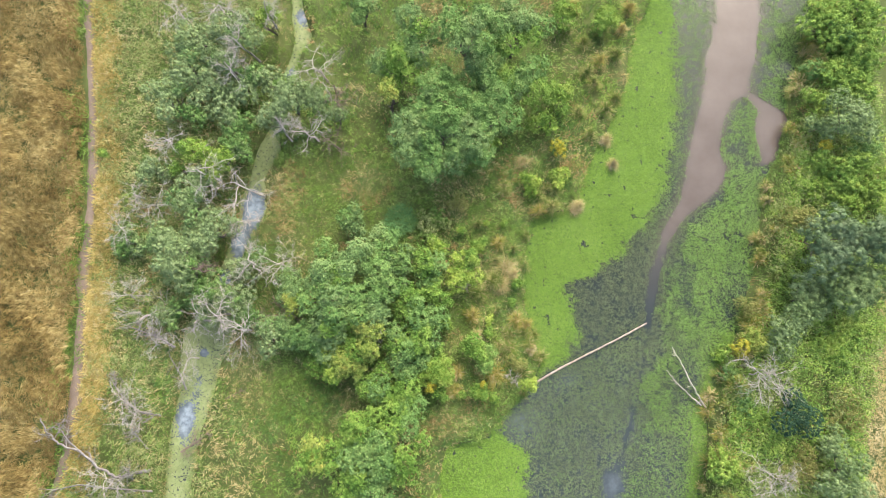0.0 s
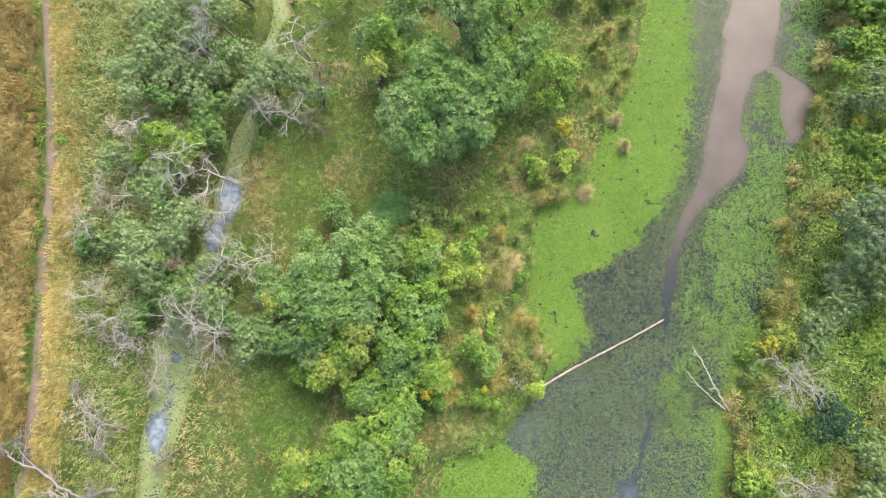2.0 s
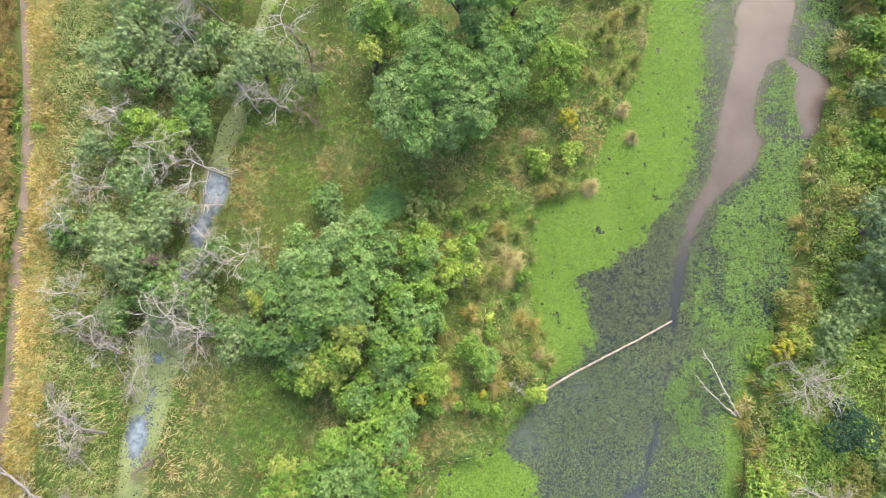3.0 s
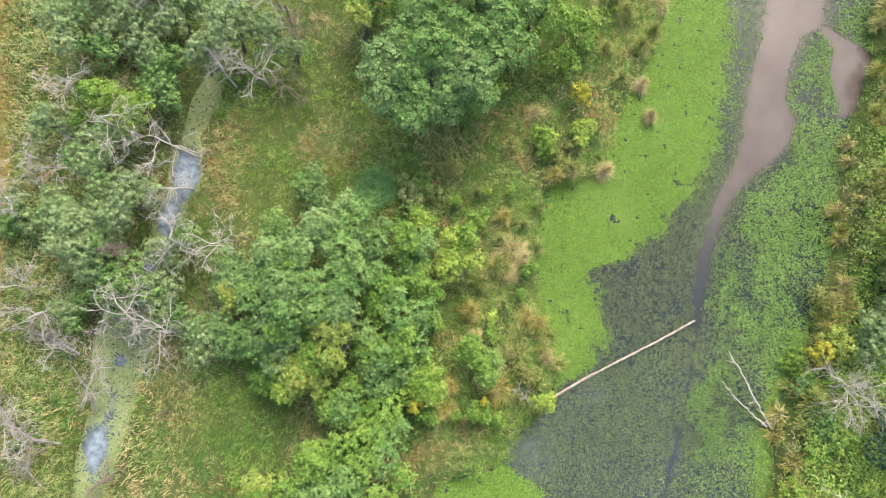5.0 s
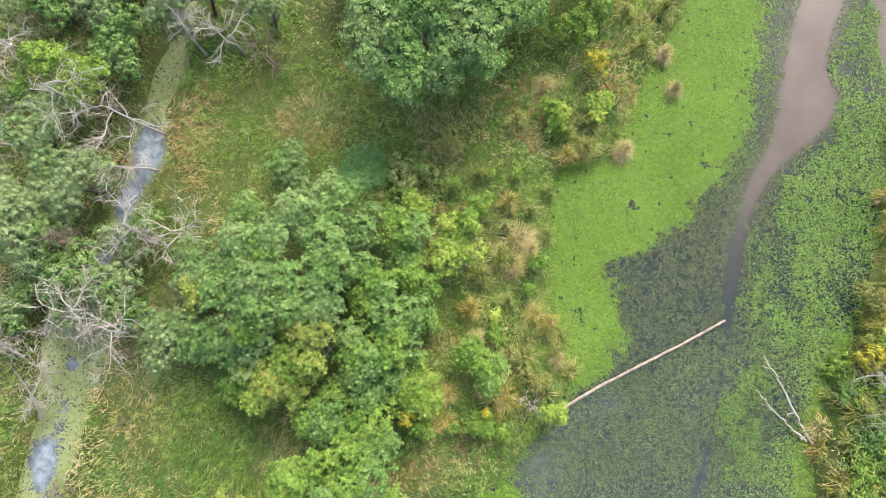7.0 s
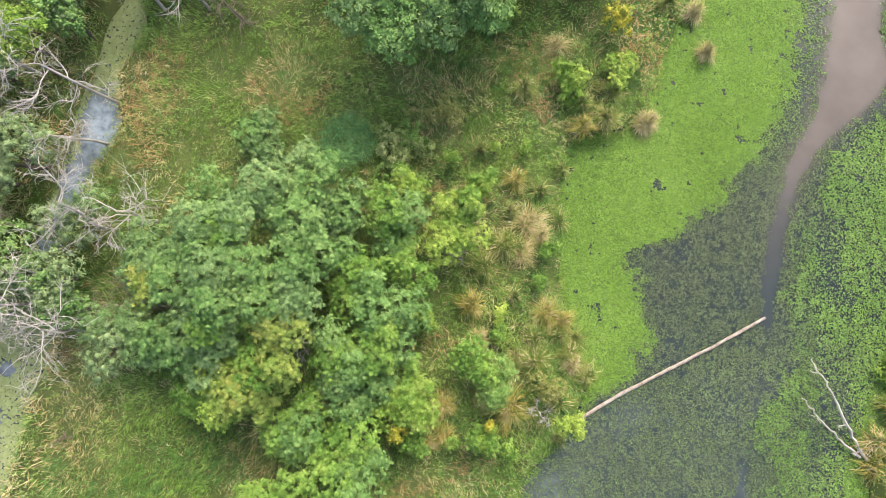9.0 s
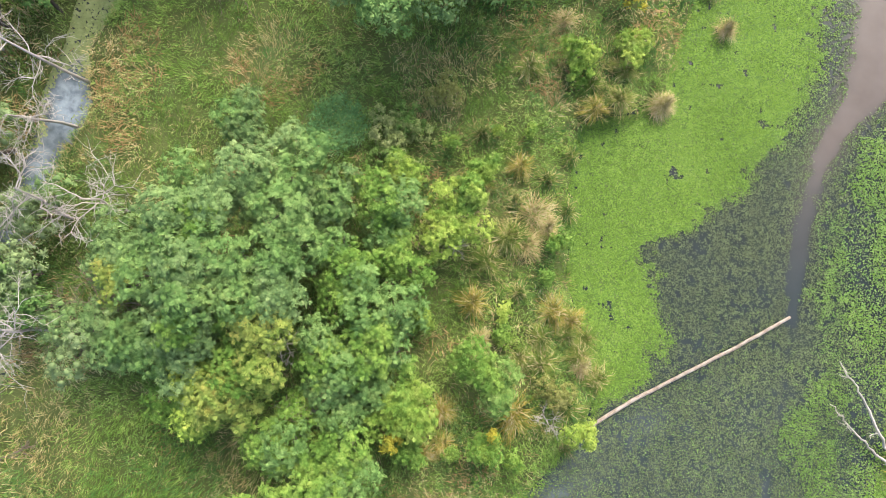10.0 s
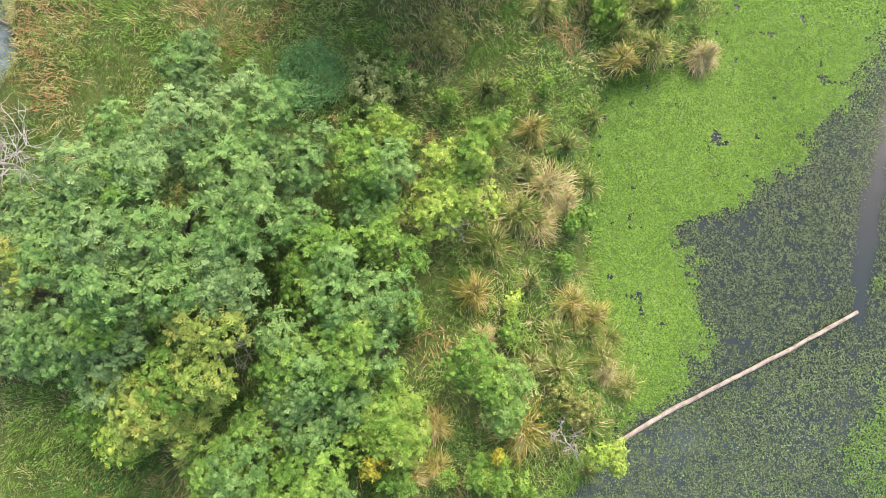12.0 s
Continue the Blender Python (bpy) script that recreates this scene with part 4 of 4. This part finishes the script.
DEAD_BRUSH = [(-15.82, 0.78, 1.39, 2.0), (-15.61, -0.66, 1.4, 1.8), (-14.58, -1.48, 1.12, 1.6), (-12.39, 2.33, 1.14, 2.6), (-12.47, -0.68, 1.09, 2.4), (-8.9, -0.55, 1.02, 1.8), (-17.09, 4.03, 1.0, 1.6), (-11.31, 13.68, 1.11, 3.6), (-15.27, -5.5, 1.18, 1.4), (-16.12, -4.41, 1.33, 1.4), (-13.16, -2.58, 1.18, 1.6), (-16.38, -8.59, 1.48, 1.4), (-8.8, 9.81, 0.85, 3.0), (-10.6, 4.46, 1.03, 2.4), (-16.75, 6.1, 0.95, 1.6)]
DEAD_SHRUB = [(3.59, -2.84, 0.44, 0.8), (-3.07, -2.71, 0.64, 1.2), (-2.37, 1.7, 0.6, 2.4), (-3.37, -1.0, 0.52, 2.5), (0.91, 1.81, 0.33, 0.8), (-7.95, -0.1, 0.7, 1.6)]

seed = 300
for (x, y, r, h), mats, wts in zip(ASH, ([ASH_LEAF, ASH_BLUE, ASH_FRESH], [ASH_LEAF, ASH_BLUE], [ASH_LEAF, ASH_BLUE]), ([0.46, 0.46, 0.08], [0.6, 0.4], [0.55, 0.45])):
    seed += 1
    plant("ash_tree", x, y, r * (1.15 if y > 8 else 1.04), h, mats, ASH_STYLE, "large leafy ash tree with a dense blue-green crown", "tree", "ash trees", seed=seed, weights=wts)
for rows, mats, wts, label in ((ASH_BLUISH, [ASH_BLUE, ASH_LEAF], [0.75, 0.25], "ash tree with a dull blue-green crown"),
                               (ASH_GREEN, [ASH_FRESH, ASH_LEAF], [0.6, 0.4], "young ash tree with a fresh green crown"),
                               (ASH_DEEP, [ASH_LEAF, ASH_FRESH], [0.7, 0.3], "young ash tree with a deep green crown"),
                               (ASH_LIME, [LIME, YELLOW_LIME, ASH_FRESH], [0.5, 0.2, 0.3], "young ash tree with a yellow-green crown"),
                               (ASH_NORTH, [ASH_LEAF, ASH_BLUE, ASH_FRESH], [0.45, 0.3, 0.25], "tall ash tree in a close grove")):
    for x, y, r, h in rows:
        seed += 1
        plant("ash_tree", x, y, r * (1.25 if y > 8 else 1.08), h, mats, ASH_STYLE, label, "tree", "ash trees", seed=seed, weights=wts)
for i, (x, y, r, h) in enumerate(YELLOW_LOBE):
    seed += 1
    plant("yellowing_ash", x, y, r * 1.05, h, [OLIVE_YELLOW, ASH_FRESH] if i != 2 else [OLIVE_YELLOW, YELLOW_LIME], ASH_STYLE, "small ash with yellowing leaves at the big trees' edge", "tree", "yellowing trees",
          seed=seed, weights=[0.75, 0.25], low=h * 0.4)
for x, y, r, h in WILLOW + EAST_WILLOW:
    seed += 1
    plant("willow", x, y, r, h, [WILLOW_LEAF, ASH_BLUE] if x < 0 else [PINE_CONE_GREEN, WILLOW_LEAF], WILLOW_STYLE, "dusty grey-green willow with thin ragged foliage", "tree", "willows", seed=seed, weights=[0.75, 0.25])
for x, y, r, h in GREEN_BUSH:
    seed += 1
    plant("green_bush", x, y, r, h, [ASH_LEAF, WILLOW_LEAF], BUSH_STYLE, "dense green bush by the stagnant pool", "bush", "green bushes", seed=seed, weights=[0.5, 0.5])
for x, y, r, h in EAST_BUSH:
    seed += 1
    plant("green_bush", x, y, r * 1.1, h * 0.7, [BUSH_LEAF, ASH_LEAF], BUSH_STYLE, "leafy green bush on the far bank", "bush", "green bushes", seed=seed, weights=[0.75, 0.25])
for x, y, r, h in BRIGHT_BUSH + EAST_LIME:
    seed += 1
    plant("lime_bush", x, y, r, h, [YELLOW_LIME, LIME] if 0 < x < 7 and y < 9 else [LIME, BUSH_LEAF] if x > 12 else [LIME, ASH_FRESH], BUSH_STYLE if x > 12 else ASH_STYLE,
          "young bush with lime-green leaves", "bush", "lime bushes", seed=seed, weights=[0.6, 0.4])
for x, y, r, h in YELLOW_BUSH:
    seed += 1
    plant("yellow_bush", x, y, r, h, [YELLOW, OLIVE_YELLOW], BUSH_STYLE, "small bush turned bright yellow", "bush", "yellow bushes", seed=seed, weights=[0.75, 0.25])
for i, (x, y, r, h) in enumerate(PINE):
    seed += 1
    plant("pine", x, y, r, h, [PINE_LEAF] if i < 2 else [PINE_CONE_GREEN], PINE_STYLE, "bluish pine with feathery boughs" if i < 2 else "rounded green pine with tufted boughs", "tree", "pines", seed=seed)
for x, y, r, h in DARK_CONIFER:
    seed += 1
    plant("dark_conifer", x, y, r, h, [DARK_NEEDLE], FINE_STYLE, "low rounded very dark green conifer", "tree", seed=seed)
for i, (x, y, r, h) in enumerate(SAPLING):
    seed += 1
    plant("ash_sapling", x, y, r, h, [ASH_FRESH, HERB] if i == 0 else [ASH_FRESH, LIME], ASH_STYLE if r > 0.45 else BUSH_STYLE,
          "pale green ash sapling among the sedges" if i == 0 else "fresh green ash sapling among the sedges", "sapling", "ash saplings", seed=seed, weights=[0.6, 0.4], dens=1.6)
for i, (x, y, r, h) in enumerate(YELLOW_SAPLING):
    seed += 1
    plant("yellow_sapling", x, y, r, h, [YELLOW, LIME] if i in (1, 2) else [YELLOW_LIME, LIME], BUSH_STYLE, "yellow-leaved sapling among the sedges", "sapling", "yellow saplings", seed=seed, weights=[0.8, 0.2], dens=1.5)
for x, y, r, h in TAN_BUSH:
    seed += 1
    plant("faded_bush", x, y, r, h, [TAN_LEAF], FINE_STYLE, "faded olive-tan bush with fine leaves", "bush", "faded bushes", seed=seed)
for x, y, r, h in BRAMBLE:
    seed += 1
    plant("bramble", x, y, r, h, [HERB, PALE_HERB], BUSH_STYLE, "low spreading green bramble", "bush", "brambles", seed=seed, weights=[0.6, 0.4], dens=0.75, low=0.2)


# ---- sedge tussocks ----
def tussock_mesh(name, mats, seed, count=440, weights=None, thick=1.0):
    """One tussock of unit radius: arching blades that spring from the middle."""
    rng = np.random.default_rng(seed)
    a = rng.uniform(0, 6.283, count)
    a += 0.5 * np.sin(a + rng.uniform(0, 6.28)) + 0.25 * np.sin(3 * a)
    out = rng.uniform(0.15, 1.1, count)
    tall = rng.uniform(0.35, 1.15, count) * (1.25 - 0.7 * out)
    vs = []
    d = np.stack([np.cos(a), np.sin(a)], 1)
    s = np.stack([-np.sin(a), np.cos(a)], 1)
    wd = rng.uniform(0.007, 0.015, count)[:, None] * thick
    root = rng.normal(0, 0.1, (count, 2))
    for t, z, k in ((0.0, 0.0, 0.6), (0.4, 0.85, 1.0), (0.75, 0.95, 0.8), (1.0, 0.55, 0.1)):
        p = root + d * (out * t)[:, None] + s * (rng.normal(0, 0.09, count) * t)[:, None]
        for sg in (-1, 1):
            vs.append(np.concatenate([p + s * wd * k * sg, (tall * z)[:, None]], 1))
    v = np.stack(vs, 1).reshape(-1, 3)
    i = np.arange(count)[:, None] * 8
    f = np.concatenate([np.concatenate([i + q, i + q + 1, i + q + 3, i + q + 2], 1) for q in (0, 2, 4)])
    idx = np.tile(rng.choice(len(mats), count, p=weights), 3)
    return mesh_np(name, v, f, mats, idx)


def tussocks(name, rows, meshes, label, group, rng):
    for x, y, r, h in rows:
        ob = tagged(new(name, meshes[rng.integers(len(meshes))]), label, "tussock", group)
        ob.location = (x, y, max(float(ground_z(np.array([x]), np.array([y]))[0]), 0.0) + 0.0)
        ob.rotation_euler = (0, 0, rng.uniform(0, 6.28))
        ob.scale = (r * 1.15, r * 1.15 * rng.uniform(0.85, 1.15), h)


rng = np.random.default_rng(77)
green_t = [tussock_mesh("sedge_tussock", [SEDGE_BLADE, STRAW], 400 + i, weights=[0.8, 0.2]) for i in range(4)]
gold_t = [tussock_mesh("golden_tussock", [GOLD_BLADE, STRAW, SEDGE_BLADE], 410 + i, weights=[0.55, 0.25, 0.2]) for i in range(4)]
straw_t = [tussock_mesh("straw_tussock", [STRAW, OLIVE_YELLOW], 420 + i, weights=[0.85, 0.15]) for i in range(3)]
tussocks("sedge_tussock", SEDGE, green_t, "green sedge tussock with arching blades", "sedge tussocks", rng)
tussocks("sedge_tussock", BANK_SEDGE, green_t[:2] + gold_t[:2], "green and brown sedge tussock on the bank", "sedge tussocks", rng)
strip_rows = []
for _ in range(90):
    x, y = rng.uniform(0.6, 5.2), rng.uniform(-4.2, 6.5)
    if bank_strip(np.array([x]), np.array([y]))[0] > 0.3 and all(math.hypot(x - q[0], y - q[1]) > 0.85 for q in strip_rows + SEDGE + GOLD_SEDGE + SAPLING):
        strip_rows.append((x, y, rng.uniform(0.3, 0.5), rng.uniform(0.4, 0.6)))
lean_t = [tussock_mesh("sedge_tussock", [SEDGE_BLADE, DARK_GRASS, STRAW], 440 + i, count=260, weights=[0.5, 0.3, 0.2], thick=1.3) for i in range(3)]
tussocks("sedge_tussock", strip_rows[:30], lean_t, "small dark green sedge tussock by the pond", "sedge tussocks", rng)
tussocks("golden_tussock", GOLD_SEDGE, gold_t, "golden-brown sedge tussock near the pond", "golden tussocks", rng)
tussocks("straw_tussock", STRAW_TUFT + TAN_SEDGE, straw_t, "dead straw-coloured grass tussock", "straw tussocks", rng)
far_t = [tussock_mesh("bank_tussock", [SEDGE_BLADE, GOLD_BLADE, STRAW], 430 + i, count=170, weights=w, thick=1.8) for i, w in enumerate(([0.6, 0.2, 0.2], [0.3, 0.4, 0.3], [0.45, 0.1, 0.45]))]
far_y = rng.uniform(-9.5, 19, 64)
far_rows = [(float(along(RIGHT_BANK, y)) + rng.uniform(-0.1, 1.3) * (1.6 if y < -2 else 1.0), y, rng.uniform(0.35, 0.62), rng.uniform(0.45, 0.75)) for y in far_y]
tussocks("bank_tussock", far_rows, far_t, "olive and straw-coloured sedge tussock on the far bank", "bank tussocks", rng)


# ---- dead wood ----
def limb_points(rng, start, way, length, bends, sag=0.0):
    pts, d = [np.array(start, float)], unit(np.array(way, float))
    for i in range(bends):
        d = unit(d + rng.normal(0, 0.27, 3) + (0, 0, -sag))
        pts.append(pts[-1] + d * length / bends)
    return np.array(pts)


def twigs(rng, pts, radius, length, depth, out):
    """Side twigs along a limb, and twigs on those."""
    n = int(rng.integers(7, 11)) if depth > 1 else int(rng.integers(7, 12))
    for _ in range(n):
        s = rng.uniform(0.2, 1.0) * (len(pts) - 1)
        i = min(int(s), len(pts) - 2)
        p = pts[i] + (pts[i + 1] - pts[i]) * (s - i)
        d = unit(unit(pts[i + 1] - pts[i]) * rng.uniform(0.4, 0.9) + rng.normal(0, 0.55, 3))
        ln = length * rng.uniform(0.5, 1.0)
        q = limb_points(rng, p, d, ln, 4 if depth > 1 else 3, 0.03)
        q[:, 2] = np.maximum(q[:, 2], 0.03)
        r = radius * rng.uniform(0.4, 0.6)
        out.append(tube(q, np.linspace(r, r * 0.35, len(q)), 4 if depth > 1 else 3))
        if depth > 1:
            twigs(rng, q, r, ln * 0.6, depth - 1, out)


def dead_tree(x, y, r, h, bark, label, seed, limbs=8, lean=(0, 0), flat=0.5, thick=1.0):
    """A leafless tree: a short trunk and spreading bare limbs, each with its twigs."""
    rng = np.random.default_rng(seed)
    root = tagged(new("dead_tree"), label, "dead tree", "dead trees")
    root.location = (x - lean[0], y - lean[1], max(float(ground_z(np.array([x]), np.array([y]))[0]), 0.0) - 0.05)
    top = np.array([lean[0] * 0.8, lean[1] * 0.8, h * 0.85])
    tr = (0.028 + 0.008 * h) * thick
    pts = np.array([(0, 0, -0.2), top * 0.3 + rng.normal(0, 0.06, 3), top * 0.65 + rng.normal(0, 0.08, 3), top])
    v, f = tube(pts, tr * np.array([1.2, 1.0, 0.8, 0.55]), 7)
    part("trunk", v, f, bark, root, soft=True)
    fan, boughs = rng.uniform(0, 6.28), []
    for k in range(limbs):
        main = k < 5
        a = fan + k * 1.2566 + rng.normal(0, 0.35) if main else rng.uniform(0, 6.283)
        if main:
            p = top * rng.uniform(0.55, 1.0)
            ln = r * rng.uniform(0.7, 1.1)
        else:
            line = boughs[rng.integers(5)]
            j = rng.integers(1, len(line) - 1)
            p = line[j]
            ln = r * rng.uniform(0.3, 0.75)
        d = np.array([math.cos(a), math.sin(a), rng.uniform(0.0, 0.9) * flat + 0.1])
        if not main:
            d = d + 0.7 * unit(p * (1, 1, 0))
        q = limb_points(rng, p, d, ln, 6, 0.07)
        q[:, 2] = np.maximum(q[:, 2], 0.05)
        if main:
            boughs.append(q)
        lr = tr * (rng.uniform(0.36, 0.55) if main else rng.uniform(0.16, 0.3))
        out = [tube(q, np.linspace(lr, lr * 0.3, len(q)), 4)]
        twigs(rng, q, max(lr * 0.7, 0.0135), ln * 0.55, 1, out)
        part("limb", *join(out), bark, root, soft=True)
    return root


SILVER, BROWNISH = "bleached leafless dead tree with a tangle of twigs", "brown-grey leafless dead tree with fine twigs"
for i, (x, y, r, h) in enumerate(DEAD + DEAD_BRUSH):
    brown = i in (8, 10, 16, 22, 24)
    east = i < 2
    dead_tree(x, y, r, h + (0.0 if east or h < 2.1 else 0.5), BROWN_DEAD if brown else DEAD_BARK, BROWNISH if brown else SILVER, 500 + i, limbs=56 if east else 30, thick=0.85,
              flat=1.1 if east else 0.6, lean=tuple(np.random.default_rng(700 + i).normal(0, 0.28 * r, 2)))


for i, (x, y, r, h) in enumerate(DEAD_SHRUB):
    dead_tree(x, y, r, h, DEAD_BARK, "small grey leafless dead shrub", 560 + i, limbs=16, thick=0.6)


def fallen(name, rows, radius, bark, label, seed, side=0.0, depth=1, sides=8, rough=0.0, taper=0.35):
    """A fallen trunk along its line, with stubs or twigs."""
    rng = np.random.default_rng(seed)
    root = tagged(new(name), label, "fallen tree" if side else "log")
    p = np.array(rows, float)
    root.location = tuple(p[0])
    p = p - p[0]
    s = np.linspace(0, len(p) - 1, 6 * len(p))
    q = np.stack([np.interp(s, np.arange(len(p)), p[:, k]) for k in range(3)], 1)
    q += rng.normal(0, rough, q.shape)
    v, f = tube(q, np.linspace(radius, radius * taper, len(q)) * rng.uniform(0.92, 1.08, len(q)), sides)
    part("trunk", v, f, bark, root, soft=True)
    if side:
        for _ in range(9 if depth > 1 else 5):
            i = rng.integers(2, len(q) - 2)
            d = unit(unit(q[i + 1] - q[i]) * 0.7 + rng.normal(0, 0.5, 3))
            ln = side * rng.uniform(0.5, 1.1)
            l = limb_points(rng, q[i], d, ln, 4, 0.05)
            out = [tube(l, np.linspace(radius * 0.4, radius * 0.1, len(l)), 5)]
            twigs(rng, l, radius * 0.3, ln * 0.5, depth, out)
            part("limb", *join(out), bark, root, soft=True)
    return root


LOG = [(4.97, -3.03, 0.14), (6.17, -2.3, 0.02), (7.79, -1.4, 0.1), (9.15, -0.68, 0.1), (10.79, 0.27, 0.1)]
SNAG_A = [(13.9, -4.1, 0.05), (13.4, -3.38, 0.2), (12.79, -2.44, 0.5), (12.42, -1.65, 0.5), (12.07, -0.94, 0.3)]
SNAG_B = [(13.64, -3.9, 0.1), (13.02, -3.45, 0.2), (12.3, -2.82, 0.4), (11.72, -2.12, 0.4)]
FALLEN_A = [(-14.78, -8.14, 0.7), (-15.44, -8.3, 0.8), (-16.37, -8.51, 0.9), (-17.23, -8.05, 1.0), (-18.27, -7.24, 1.1), (-19.25, -6.98, 1.2), (-19.92, -6.35, 1.3), (-20.27, -5.67, 1.3)]
FALLEN_A2 = [(-18.27, -7.24, 1.1), (-18.85, -6.74, 1.2), (-19.39, -5.9, 1.4)]
FALLEN_B = [(-14.53, -5.42, 0.6), (-15.52, -5.3, 0.7), (-16.24, -4.88, 0.8), (-16.76, -4.18, 0.9), (-17.16, -3.55, 1.0)]
FALLEN_C = [(-13.46, -4.12, 0.3), (-13.76, -3.23, 0.6), (-14.24, -2.36, 0.9)]
FALLEN_D = [(-15.03, -7.14, 0.6), (-15.48, -6.55, 0.8), (-15.8, -6.11, 1.0)]
FALLEN_E = [(-14.58, -9.21, 0.6), (-16.51, -9.09, 0.8), (-18.26, -8.97, 0.8), (-19.59, -9.32, 0.7), (-20.44, -9.28, 0.7)]
FALLEN_F = [(-14.03, -1.92, 0.8), (-14.72, -1.5, 1.0), (-15.59, -1.18, 1.1), (-16.61, -0.84, 1.2)]
FALLEN_G = [(-13.45, -7.28, 0.3), (-12.67, -6.78, 0.5), (-11.78, -6.0, 0.7)]
FALLEN_H = [(-11.55, -4.9, 0.4), (-11.26, -4.44, 0.5), (-10.37, -4.02, 0.6)]

fallen("floating_log", LOG, 0.056, LOG_WOOD, "long pale bleached log lying in the pond", 601, rough=0.005, taper=0.85)
fallen("fallen_branch", SNAG_A, 0.05, DEAD_BARK, "bare forked branch fallen into the pond", 602, 0.4, rough=0.02)
fallen("fallen_branch", SNAG_B, 0.04, DEAD_BARK, "bare forked branch fallen into the pond", 603, 0.35, rough=0.02)
fallen("fallen_tree", FALLEN_A, 0.085, GREY_DEAD, "dead grey tree fallen across the footpath", 604, 1.5, 2, rough=0.03)
fallen("fallen_branch", FALLEN_A2, 0.04, GREY_DEAD, "grey dead limb over the footpath", 605, 0.5)
fallen("fallen_tree", FALLEN_B, 0.065, GREY_DEAD, "grey dead tree fallen in the grass", 606, 0.9, 2)
fallen("fallen_branch", FALLEN_C, 0.05, GREY_DEAD, "pale dead branch leaning over the pool", 607, 0.8)
fallen("fallen_branch", FALLEN_D, 0.05, GREY_DEAD, "grey dead branch in the grass", 608, 0.7, 2)
fallen("fallen_tree", FALLEN_E, 0.05, GREY_DEAD, "grey dead tree lying in the grass", 609, 1.0, 2)
fallen("fallen_tree", FALLEN_F, 0.065, GREY_DEAD, "grey dead trunk lying in the grass", 610, 1.0, 2)
fallen("fallen_branch", FALLEN_G, 0.05, BROWN_DEAD, "brown dead branch by the pool", 611, 0.8, 2)
fallen("fallen_branch", FALLEN_H, 0.05, BROWN_DEAD, "brown dead branch in the grass", 612, 0.5, 2)
